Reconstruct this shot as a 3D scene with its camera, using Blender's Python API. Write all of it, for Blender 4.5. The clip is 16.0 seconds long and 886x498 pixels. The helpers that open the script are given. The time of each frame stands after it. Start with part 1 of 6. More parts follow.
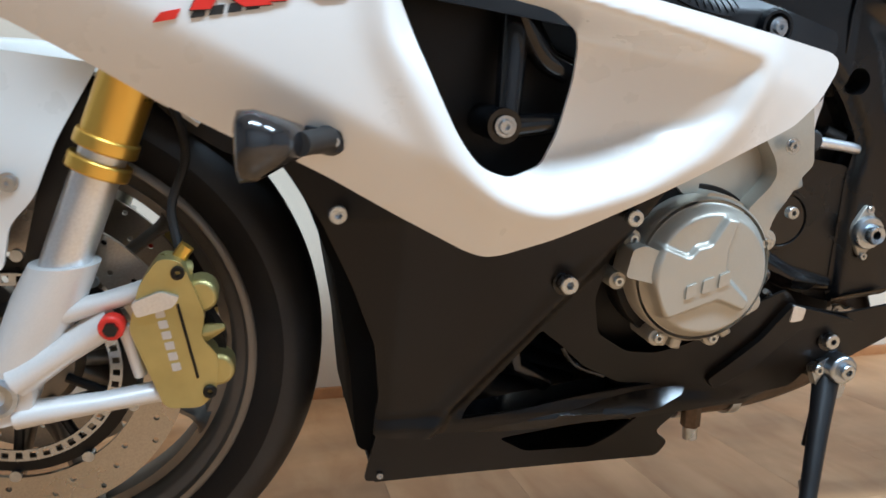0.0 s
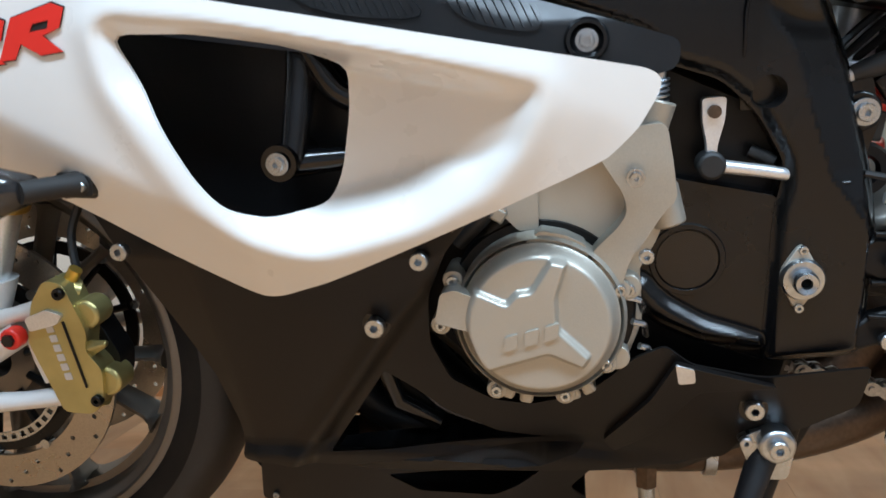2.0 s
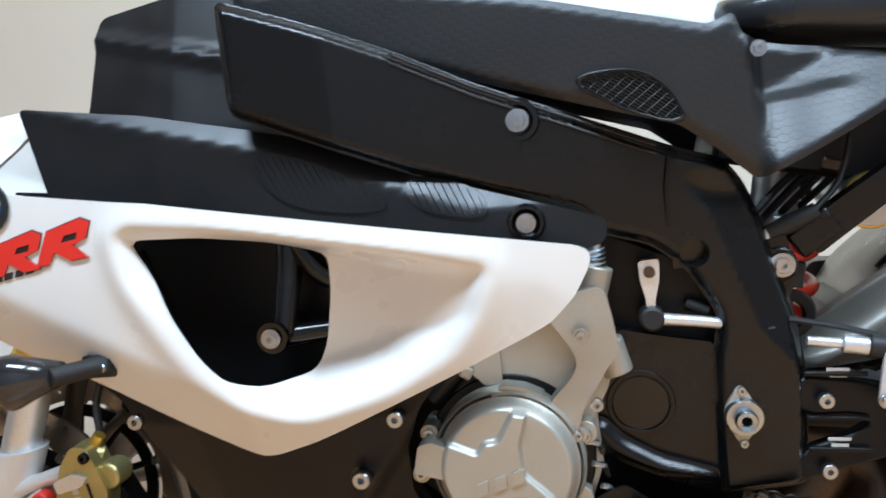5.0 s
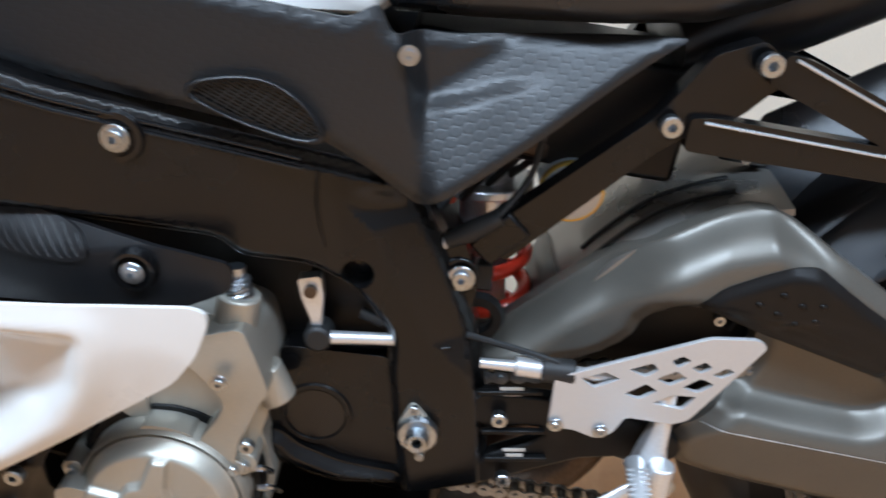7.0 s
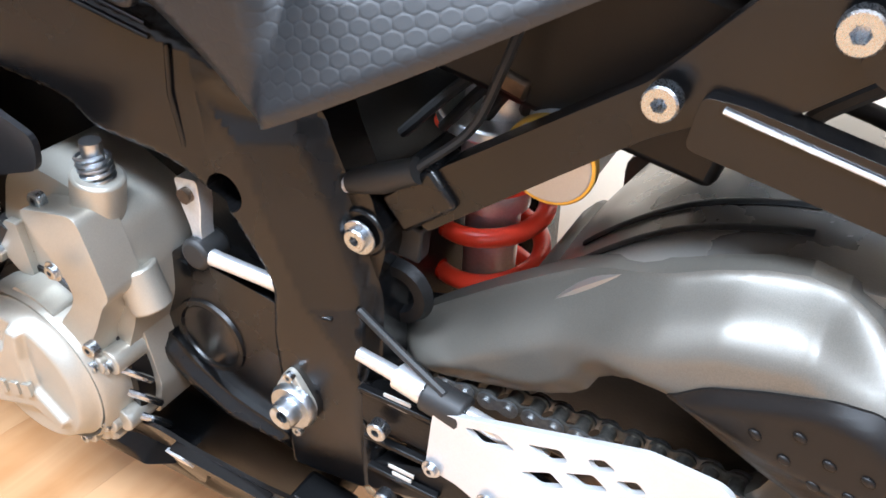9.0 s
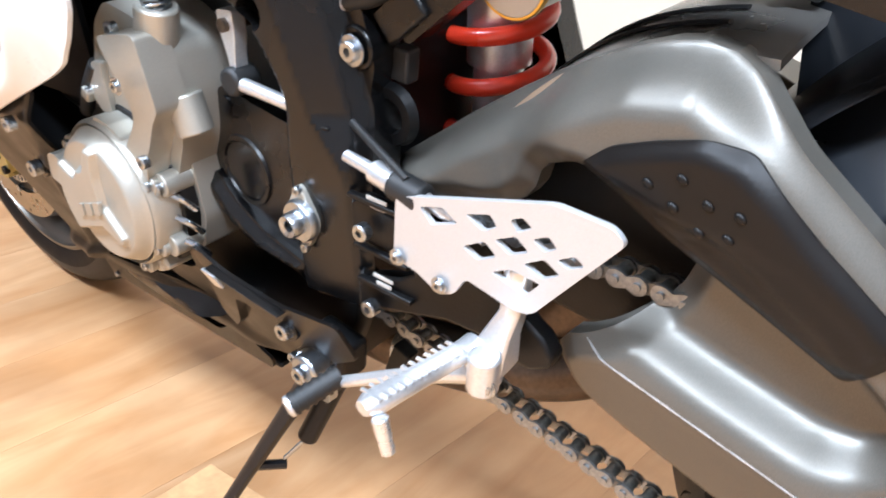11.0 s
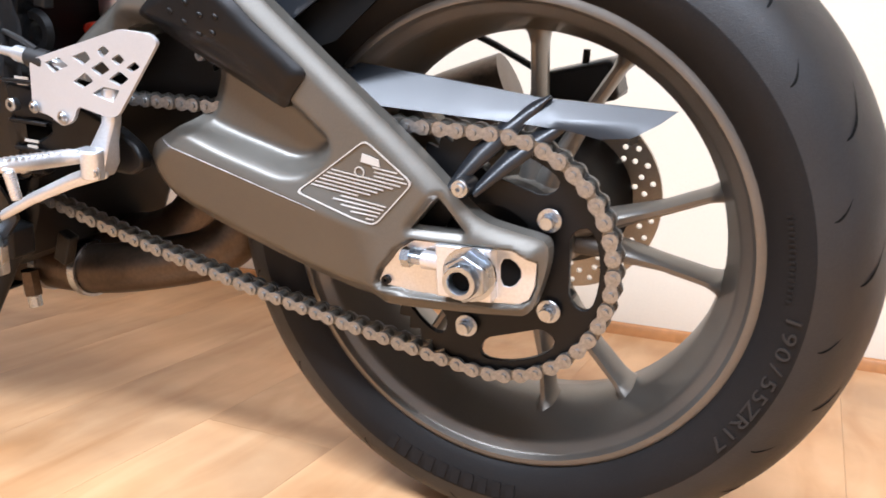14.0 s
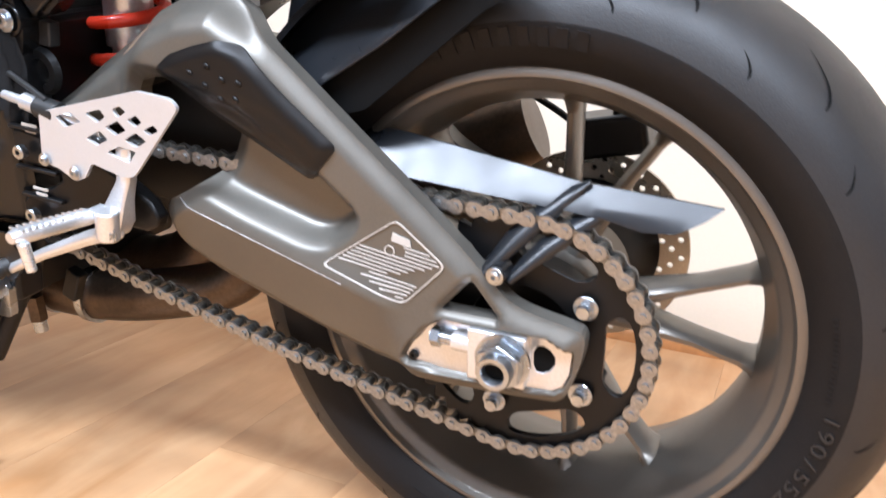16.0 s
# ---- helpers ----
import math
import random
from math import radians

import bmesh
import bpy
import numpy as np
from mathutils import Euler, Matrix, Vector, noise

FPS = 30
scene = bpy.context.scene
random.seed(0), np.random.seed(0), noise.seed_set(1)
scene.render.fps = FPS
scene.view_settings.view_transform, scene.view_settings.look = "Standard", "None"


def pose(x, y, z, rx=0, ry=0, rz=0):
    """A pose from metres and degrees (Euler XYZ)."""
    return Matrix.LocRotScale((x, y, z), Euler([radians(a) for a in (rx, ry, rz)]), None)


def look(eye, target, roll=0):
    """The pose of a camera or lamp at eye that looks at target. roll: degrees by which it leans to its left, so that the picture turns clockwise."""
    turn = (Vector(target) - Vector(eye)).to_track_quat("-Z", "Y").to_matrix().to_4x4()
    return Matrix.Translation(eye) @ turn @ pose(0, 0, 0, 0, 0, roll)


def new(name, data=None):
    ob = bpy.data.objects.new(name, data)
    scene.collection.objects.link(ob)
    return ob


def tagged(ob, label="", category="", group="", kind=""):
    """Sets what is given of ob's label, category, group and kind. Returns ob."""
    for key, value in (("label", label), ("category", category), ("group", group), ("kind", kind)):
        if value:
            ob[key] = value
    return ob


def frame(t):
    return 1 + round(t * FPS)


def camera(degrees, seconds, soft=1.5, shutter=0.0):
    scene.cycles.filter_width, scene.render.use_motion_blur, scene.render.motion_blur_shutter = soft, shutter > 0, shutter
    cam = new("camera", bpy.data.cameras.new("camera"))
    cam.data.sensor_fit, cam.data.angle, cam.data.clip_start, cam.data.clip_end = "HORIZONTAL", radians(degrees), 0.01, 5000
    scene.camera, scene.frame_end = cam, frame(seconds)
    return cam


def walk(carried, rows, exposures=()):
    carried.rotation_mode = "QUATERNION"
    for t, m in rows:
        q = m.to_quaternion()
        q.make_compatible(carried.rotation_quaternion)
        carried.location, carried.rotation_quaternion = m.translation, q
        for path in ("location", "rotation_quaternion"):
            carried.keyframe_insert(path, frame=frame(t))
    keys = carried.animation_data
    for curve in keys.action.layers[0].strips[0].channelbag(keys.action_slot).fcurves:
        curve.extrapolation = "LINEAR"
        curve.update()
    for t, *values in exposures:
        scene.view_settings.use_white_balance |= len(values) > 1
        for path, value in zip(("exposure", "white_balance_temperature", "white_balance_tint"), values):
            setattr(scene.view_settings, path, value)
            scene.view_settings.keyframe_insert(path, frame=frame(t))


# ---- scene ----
cam = camera(57.4, 16.0, soft=1.6, shutter=0.4)
PATH = [
    (0.0, (-1.2127, -0.9638, 0.4940), (-0.9898, 0.0044, 0.3802), -0.82),
    (0.5, (-1.0951, -0.9269, 0.5472), (-0.9630, 0.0500, 0.3789), -3.86),
    (1.0, (-0.9668, -0.9514, 0.5917), (-0.9536, 0.0309, 0.4049), -2.42),
    (1.5, (-0.8520, -1.0006, 0.6061), (-0.9565, -0.0360, 0.3639), -2.83),
    (2.0, (-0.7731, -0.9414, 0.5283), (-0.9284, 0.0384, 0.4022), -1.91),
    (2.5, (-0.7525, -0.9343, 0.4099), (-0.9572, 0.0441, 0.3820), -0.57),
    (3.0, (-0.7360, -0.9809, 0.3791), (-0.9150, 0.0029, 0.3819), -2.77),
    (3.5, (-0.7044, -1.0155, 0.3904), (-0.8758, -0.0303, 0.3939), -3.73),
    (4.0, (-0.7100, -1.0322, 0.4543), (-0.9536, -0.0633, 0.4988), -4.14),
    (6.5, (-0.6062, -0.9236, 0.7176), (-0.6671, 0.0585, 0.5391), -5.95),
    (7.0, (-0.4954, -0.8519, 0.7767), (-0.5681, 0.0968, 0.4689), -5.22),
    (7.5, (-0.3488, -0.8130, 0.7910), (-0.5619, 0.0815, 0.3980), -2.97),
    (8.0, (-0.3002, -0.6825, 0.8000), (-0.6220, 0.1421, 0.3347), -0.85),
    (10.5, (-0.1666, -0.5494, 0.6549), (-0.7220, 0.1871, 0.2687), 2.63),
    (11.0, (-0.1118, -0.6137, 0.6461), (-0.7002, 0.0887, 0.2456), 2.06),
    (11.5, (-0.1105, -0.6504, 0.6297), (-0.6565, 0.0807, 0.2206), 0.72),
    (12.0, (-0.0156, -0.6909, 0.5239), (-0.5615, 0.0862, 0.2108), 1.02),
    (12.5, (0.0638, -0.7444, 0.4529), (-0.5023, 0.0581, 0.2643), 1.56),
    (13.0, (0.1437, -0.7664, 0.4474), (-0.3832, 0.0702, 0.2976), 2.35),
    (13.5, (0.2163, -0.7986, 0.4323), (-0.2397, 0.0716, 0.2460), 1.76),
    (14.0, (0.2603, -0.8257, 0.4443), (-0.1460, 0.0681, 0.2546), 1.77),
    (14.5, (0.2700, -0.8349, 0.4591), (-0.1264, 0.0664, 0.2845), 2.08),
    (15.0, (0.2745, -0.8415, 0.4623), (-0.1138, 0.0632, 0.2870), 2.13),
    (15.5, (0.2616, -0.8390, 0.4703), (-0.1347, 0.0591, 0.2799), 1.80),
    (16.0, (0.2004, -0.8011, 0.5569), (-0.1804, 0.0860, 0.2961), 2.92),
]
walk(cam, [(t, look(eye, target, roll)) for t, eye, target, roll in PATH],
     exposures=[(0.0, -0.16, 5600, 0), (1.5, -0.34, 5700, 0), (2.5, -0.16, 5700, 1), (3.5, 0.02, 5750, 1), (4.0, 0.06, 5750, 1), (6.5, -0.58, 5750, 4), (7.0, -0.36, 5800, 5), (7.5, 0.1, 5900, 7), (8.0, 0.5, 6000, 9), (10.5, 0.86, 6100, 9), (11.5, 0.45, 6050, 9), (12.0, 0.45, 6100, 9), (13.5, 0.6, 6300, 12), (14.5, 0.4, 6350, 13), (15.2, 0.4, 6350, 13), (16.0, 0.56, 6200, 12)])

# ---- light ----
world = bpy.data.worlds.new("room_light")
scene.world = world
world.use_nodes = True
world.node_tree.nodes["Background"].inputs[0].default_value = (0.9, 0.85, 0.78, 1)
world.node_tree.nodes["Background"].inputs[1].default_value = 0.0


def ceiling_lamp(x, y, sx, sy, watts, colour):
    data = bpy.data.lights.new("ceiling_lamp", "AREA")
    data.shape, data.size, data.size_y, data.energy, data.color = "RECTANGLE", sx, sy, watts, colour
    ob = new("ceiling_lamp", data)
    ob.matrix_world = look((x, y, 2.52), (x, y + 0.001, 0))
    return ob


ceiling_lamp(-1.0, -1.55, 1.5, 0.4, 108, (0.76, 0.86, 1.0))
ceiling_lamp(1.0, -1.55, 1.5, 0.4, 108, (0.76, 0.86, 1.0))
# unseen fill lamp, added to brighten the wall behind the bike
ceiling_lamp(-0.4, 0.3, 1.5, 0.3, 8, (0.76, 0.87, 1.0))

# ---- materials ----

def material(name, colour, rough=0.5, metal=0.0, grain=0.0, grain_scale=200.0, bump=0.0, bump_scale=300.0, coat=0.0,
             stain=0.0, stain_scale=9.0, spec=0.5, rough_var=0.08):
    m = bpy.data.materials.new(name)
    m.use_nodes = True
    nt = m.node_tree
    b = nt.nodes["Principled BSDF"]
    b.inputs["Base Color"].default_value = (*colour, 1)
    b.inputs["Roughness"].default_value = rough
    b.inputs["Metallic"].default_value = metal
    b.inputs["Coat Weight"].default_value = coat
    b.inputs["Coat Roughness"].default_value = 0.08
    b.inputs["Specular IOR Level"].default_value = spec
    tc = nt.nodes.new("ShaderNodeTexCoord")
    last = None

    def noise_tex(scale, detail=4):
        n = nt.nodes.new("ShaderNodeTexNoise")
        n.inputs["Scale"].default_value, n.inputs["Detail"].default_value = scale, detail
        nt.links.new(tc.outputs["Object"], n.inputs["Vector"])
        return n

    def vary(prev, scale, amount):
        n = noise_tex(scale)
        r = nt.nodes.new("ShaderNodeMapRange")
        r.inputs["From Min"].default_value, r.inputs["From Max"].default_value = 0.3, 0.7
        r.inputs["To Min"].default_value, r.inputs["To Max"].default_value = 1 - amount, 1 + amount
        nt.links.new(n.outputs["Fac"], r.inputs["Value"])
        mix = nt.nodes.new("ShaderNodeMix")
        mix.data_type, mix.blend_type = "RGBA", "MULTIPLY"
        mix.inputs["Factor"].default_value = 1
        if prev is None:
            mix.inputs["A"].default_value = (*colour, 1)
        else:
            nt.links.new(prev, mix.inputs["A"])
        nt.links.new(r.outputs["Result"], mix.inputs["B"])
        return mix.outputs["Result"]

    if grain:
        last = vary(last, grain_scale, grain)
    if stain:
        last = vary(last, stain_scale, stain)
    if last is not None:
        nt.links.new(last, b.inputs["Base Color"])
    if rough_var:
        n = noise_tex(14, 6)
        r = nt.nodes.new("ShaderNodeMapRange")
        r.inputs["From Min"].default_value, r.inputs["From Max"].default_value = 0.3, 0.7
        r.inputs["To Min"].default_value, r.inputs["To Max"].default_value = max(0.02, rough - rough_var), rough + rough_var
        nt.links.new(n.outputs["Fac"], r.inputs["Value"])
        nt.links.new(r.outputs["Result"], b.inputs["Roughness"])
    if bump:
        n = noise_tex(bump_scale)
        bp = nt.nodes.new("ShaderNodeBump")
        bp.inputs["Strength"].default_value, bp.inputs["Distance"].default_value = bump, 0.001
        nt.links.new(n.outputs["Fac"], bp.inputs["Height"])
        nt.links.new(bp.outputs["Normal"], b.inputs["Normal"])
    return m


def hex_plastic():
    """Black plastic embossed with a honeycomb of flat scales."""
    m = material("netted_plastic", (0.008, 0.0088, 0.010), 0.41, spec=0.6, rough_var=0.05)
    nt = m.node_tree
    tc = nt.nodes.new("ShaderNodeTexCoord")
    mp = nt.nodes.new("ShaderNodeMapping")
    mp.inputs["Scale"].default_value = (95, 0, 140)
    mp.inputs["Rotation"].default_value = (0, radians(12), 0)
    nt.links.new(tc.outputs["Object"], mp.inputs["Vector"])

    def lattice(dx, dz):
        add, wrap, size = (nt.nodes.new("ShaderNodeVectorMath") for _ in range(3))
        add.operation, wrap.operation, size.operation = "ADD", "WRAP", "LENGTH"
        add.inputs[1].default_value = (dx, 0, dz)
        wrap.inputs[1].default_value, wrap.inputs[2].default_value = (0.5, 0.5, 0.866), (-0.5, -0.5, -0.866)
        nt.links.new(mp.outputs["Vector"], add.inputs[0])
        nt.links.new(add.outputs[0], wrap.inputs[0])
        nt.links.new(wrap.outputs[0], size.inputs[0])
        return size.outputs["Value"]
    low = nt.nodes.new("ShaderNodeMath")
    low.operation = "MINIMUM"
    nt.links.new(lattice(0, 0), low.inputs[0])
    nt.links.new(lattice(0.5, 0.866), low.inputs[1])
    r = nt.nodes.new("ShaderNodeMapRange")
    r.interpolation_type = "SMOOTHSTEP"
    r.inputs["From Min"].default_value, r.inputs["From Max"].default_value = 0.58, 0.36
    bp = nt.nodes.new("ShaderNodeBump")
    bp.inputs["Strength"].default_value, bp.inputs["Distance"].default_value = 0.11, 0.0012
    nt.links.new(low.outputs[0], r.inputs["Value"])
    nt.links.new(r.outputs["Result"], bp.inputs["Height"])
    nt.links.new(bp.outputs["Normal"], nt.nodes["Principled BSDF"].inputs["Normal"])
    return m


WHITE = material("pearl_white_paint", (0.78, 0.765, 0.73), 0.32, coat=0.5, stain=0.02, bump=0.03, bump_scale=60)
LOWER = material("dark_matt_plastic", (0.007, 0.006, 0.0055), 0.37, spec=0.25, grain=0.12, grain_scale=900, bump=0.08, bump_scale=1200)
BLACK = material("black_plastic", (0.006, 0.006, 0.0068), 0.36, spec=0.45, grain=0.1, bump=0.1, bump_scale=900)
FRAME = material("black_frame_paint", (0.0035, 0.0034, 0.0036), 0.24, spec=0.4, bump=0.12, bump_scale=1100)
DARK = material("black_cast_metal", (0.003, 0.003, 0.0033), 0.42, spec=0.3, bump=0.2, bump_scale=500)
GLOSS = material("gloss_black", (0.004, 0.004, 0.0045), 0.16, rough_var=0.04)
NETTED = hex_plastic()
ARM = material("bronze_grey_metal_paint", (0.124, 0.115, 0.098), 0.38, metal=0.4, grain=0.12, grain_scale=1500, stain=0.06, coat=0.05, spec=0.5)
SATIN = material("satin_black_guard", (0.010, 0.0115, 0.014), 0.32, spec=0.55, bump=0.06, bump_scale=900)
# paler copy of ARM, with the cream wall's reflection put into its colour
BRIDGE_LIT = material("lit_bronze_grey_satin", (0.33, 0.31, 0.28), 0.3, metal=0.7, grain=0.06, grain_scale=1500)
RIM = material("gunmetal_wheel_paint", (0.17, 0.155, 0.135), 0.4, metal=0.75, grain=0.1, grain_scale=1500, stain=0.08, coat=0.15)
CAST = material("silver_cast_aluminium", (0.44, 0.42, 0.365), 0.42, metal=0.6, grain=0.06, grain_scale=1200, stain=0.06, bump=0.12, bump_scale=900)
ALU = material("brushed_aluminium", (0.74, 0.76, 0.78), 0.34, metal=0.8, grain=0.06, grain_scale=400, bump=0.05)
SILVER = material("silver_paint", (0.74, 0.725, 0.70), 0.4, metal=0.25, grain=0.04, grain_scale=900, bump=0.04)
PLATE = material("satin_silver_plate", (0.60, 0.61, 0.62), 0.45, metal=0.55, grain=0.03, grain_scale=900)
STEEL = material("zinc_steel", (0.46, 0.50, 0.54), 0.27, metal=1.0, grain=0.1)
CHAIN = material("chain_steel", (0.33, 0.335, 0.335), 0.38, metal=0.95, grain=0.2, grain_scale=300)
CHAINMID = material("dull_chain_steel", (0.20, 0.19, 0.17), 0.38, metal=0.9, grain=0.25, grain_scale=300)
CHAINDARK = material("dark_chain_steel", (0.03, 0.029, 0.028), 0.4, metal=0.7, grain=0.2)
DISC = material("brake_disc_steel", (0.42, 0.39, 0.34), 0.32, metal=0.95, grain=0.1, grain_scale=500)
GOLD = material("gold_anodised", (0.78, 0.5, 0.1), 0.3, metal=0.9)
OLIVE = material("olive_gold_anodised", (0.47, 0.41, 0.17), 0.36, metal=0.75, stain=0.1, stain_scale=30)
RED = material("red_spring_paint", (0.95, 0.06, 0.025), 0.3, coat=0.4)
REDDECAL = material("red_decal", (0.7, 0.03, 0.02), 0.35, rough_var=0.02)
BLACKDECAL = material("black_decal", (0.02, 0.02, 0.02), 0.35, rough_var=0.02)
BLUE = material("blue_enamel", (0.02, 0.16, 0.5), 0.25, rough_var=0.02)
RUBBER = material("tyre_rubber", (0.009, 0.008, 0.0078), 0.6, spec=0.2, grain=0.12, grain_scale=400, bump=0.2, bump_scale=500, stain=0.1)
TREAD = material("worn_tread_rubber", (0.015, 0.015, 0.0155), 0.5, grain=0.15, grain_scale=500, bump=0.25, bump_scale=700, stain=0.1)
# dull black of the tread grooves, also used as painted shade in recesses
GROOVE_SHADE = material("groove_shade_black", (0.005, 0.005, 0.005), 0.8, spec=0.1)
PIPE = material("heat_stained_steel", (0.10, 0.073, 0.053), 0.38, metal=0.85, grain=0.15, stain=0.35, stain_scale=14)
CABLE = material("black_rubber", (0.012, 0.012, 0.012), 0.55)
PRINT = material("grey_print", (0.5, 0.48, 0.44), 0.5, rough_var=0.02)
LETTER = material("raised_rubber_letter", (0.014, 0.0132, 0.0128), 0.55)
PINE = material("pine_wood", (0.52, 0.30, 0.14), 0.6, grain=0.15, grain_scale=60, stain=0.1)
SMOKE = material("smoked_lens", (0.014, 0.014, 0.015), 0.2, coat=0.6)
BRASS = material("brass", (0.34, 0.2, 0.08), 0.4, metal=0.9)


def wood_floor():
    m = bpy.data.materials.new("light_wood_laminate")
    m.use_nodes = True
    nt = m.node_tree
    b = nt.nodes["Principled BSDF"]
    b.inputs["Roughness"].default_value = 0.36
    b.inputs["Specular IOR Level"].default_value = 0.45
    tc, info = nt.nodes.new("ShaderNodeTexCoord"), nt.nodes.new("ShaderNodeObjectInfo")
    add = nt.nodes.new("ShaderNodeVectorMath")
    add.operation = "MULTIPLY_ADD"
    add.inputs[1].default_value = (1, 1, 1)
    comb = nt.nodes.new("ShaderNodeCombineXYZ")
    mul = nt.nodes.new("ShaderNodeMath")
    mul.operation = "MULTIPLY"
    mul.inputs[1].default_value = 37
    nt.links.new(info.outputs["Random"], mul.inputs[0])
    nt.links.new(mul.outputs[0], comb.inputs[2])
    nt.links.new(tc.outputs["Object"], add.inputs[0])
    nt.links.new(comb.outputs[0], add.inputs[2])
    mp = nt.nodes.new("ShaderNodeMapping")
    mp.inputs["Scale"].default_value = (8, 1.5, 1)
    nt.links.new(add.outputs[0], mp.inputs["Vector"])
    n = nt.nodes.new("ShaderNodeTexNoise")
    n.inputs["Scale"].default_value, n.inputs["Detail"].default_value, n.inputs["Distortion"].default_value = 2.2, 6, 0.6
    nt.links.new(mp.outputs["Vector"], n.inputs["Vector"])
    ramp = nt.nodes.new("ShaderNodeValToRGB")
    ramp.color_ramp.elements[0].position, ramp.color_ramp.elements[0].color = 0.3, (0.47, 0.235, 0.098, 1)
    ramp.color_ramp.elements[1].position, ramp.color_ramp.elements[1].color = 0.68, (0.60, 0.35, 0.178, 1)
    nt.links.new(n.outputs["Fac"], ramp.inputs["Fac"])
    n2 = nt.nodes.new("ShaderNodeTexNoise")
    n2.inputs["Scale"].default_value, n2.inputs["Detail"].default_value = 3.2, 5
    nt.links.new(add.outputs[0], n2.inputs["Vector"])
    r = nt.nodes.new("ShaderNodeMapRange")
    r.inputs["From Min"].default_value, r.inputs["From Max"].default_value = 0.3, 0.7
    r.inputs["To Min"].default_value, r.inputs["To Max"].default_value = 0.72, 1.2
    nt.links.new(n2.outputs["Fac"], r.inputs["Value"])
    mix = nt.nodes.new("ShaderNodeMix")
    mix.data_type, mix.blend_type = "RGBA", "MULTIPLY"
    mix.inputs["Factor"].default_value = 1
    nt.links.new(ramp.outputs["Color"], mix.inputs["A"])
    nt.links.new(r.outputs["Result"], mix.inputs["B"])
    nt.links.new(mix.outputs["Result"], b.inputs["Base Color"])
    bp = nt.nodes.new("ShaderNodeBump")
    bp.inputs["Strength"].default_value, bp.inputs["Distance"].default_value = 0.08, 0.0008
    nt.links.new(n.outputs["Fac"], bp.inputs["Height"])
    nt.links.new(bp.outputs["Normal"], b.inputs["Normal"])
    return m


FLOOR = wood_floor()
WALL = material("cream_wall_paint", (0.77, 0.67, 0.535), 0.75, stain=0.025, stain_scale=2.5, bump=0.25, bump_scale=220, grain=0.015)
# grey of the added unseen walls, set for the reflections they give
FARWALL = material("unseen_wall_grey", (0.34, 0.34, 0.35), 0.8, stain=0.03, stain_scale=2.0, bump=0.2, bump_scale=200)
CEIL = material("white_ceiling_paint", (0.76, 0.77, 0.78), 0.85, stain=0.03)
BASEBOARD = material("stained_wood_trim", (0.46, 0.20, 0.07), 0.4, grain=0.1, grain_scale=60, stain=0.12, stain_scale=12)


# ---- mesh helpers ----
def finish(bm, name, mat, smooth=True, angle=38):
    bmesh.ops.recalc_face_normals(bm, faces=bm.faces)
    me = bpy.data.meshes.new(name)
    bm.to_mesh(me)
    bm.free()
    me.materials.append(mat)
    if smooth:
        me.polygons.foreach_set("use_smooth", [True] * len(me.polygons))
        me.set_sharp_from_angle(angle=radians(angle))
    return me


def part(name, bm, mat, parent, label="", bevel=0.0, angle=38, segments=2):
    """Links a bmesh as one mesh object under a thing or part."""
    ob = new(name, finish(bm, name, mat, True, angle))
    ob.parent = parent
    if bevel:
        mod = ob.modifiers.new("bevel", "BEVEL")
        mod.width, mod.segments, mod.limit_method, mod.angle_limit = bevel, segments, "ANGLE", radians(50)
    if label:
        ob["label"] = label
    return ob


def mirrored(ob, parent=None):
    """The same part on the bike's other side."""
    me = ob.data.copy()
    me.transform(Matrix.Diagonal((1, -1, 1, 1)))
    me.flip_normals()
    if me.has_custom_normals:
        me.normals_split_custom_set([(0, 0, 0)] * len(me.loops))
    o = new(ob.name.split(".")[0], me)
    o.parent = parent or ob.parent
    for mod in ob.modifiers:
        k = o.modifiers.new(mod.name, mod.type)
        k.width, k.segments, k.limit_method, k.angle_limit = mod.width, mod.segments, mod.limit_method, mod.angle_limit
    if "label" in ob:
        o["label"] = ob["label"]
    return o


def rounded(pts, times=2):
    """Corners of a closed outline cut round."""
    p = [np.array(q, float) for q in pts]
    for _ in range(times):
        out = []
        for a, b in zip(p, p[1:] + p[:1]):
            out += [a * 0.75 + b * 0.25, a * 0.25 + b * 0.75]
        p = out
    return [tuple(q) for q in p]


def sdf(poly, X, Z):
    """Signed distance to a closed outline, positive inside."""
    P = np.array(poly)
    Q = np.roll(P, -1, 0)
    pt = np.stack([X, Z], -1)[:, None, :]
    d = Q - P
    s = np.clip(((pt - P) * d).sum(-1) / ((d * d).sum(-1) + 1e-12), 0, 1)
    dist = np.linalg.norm(pt - (P + s[..., None] * d), axis=-1).min(1)
    z = Z[:, None]
    cross = ((P[:, 1] > z) != (Q[:, 1] > z)) & (X[:, None] < (Q[:, 0] - P[:, 0]) * (z - P[:, 1]) / (Q[:, 1] - P[:, 1] + 1e-12) + P[:, 0])
    return np.where(cross.sum(1) % 2 == 1, dist, -dist)


def ease(v):
    v = np.clip(v, 0, 1)
    return v * v * (3 - 2 * v)


def soft(f, gap):
    """A height field with its kinks evened out over a small square."""
    def g(X, Z):
        return sum(f(X + i * gap, Z + j * gap) for i in (-1, 0, 1) for j in (-1, 0, 1)) / 9
    return g


def dense(ring, step=0.004):
    """A closed outline with points no further apart than step."""
    out = []
    for a, b in zip(ring, list(ring[1:]) + [ring[0]]):
        n = max(1, int(math.hypot(b[0] - a[0], b[1] - a[1]) / step))
        out += [(a[0] + (b[0] - a[0]) * k / n, a[1] + (b[1] - a[1]) * k / n) for k in range(n)]
    return out


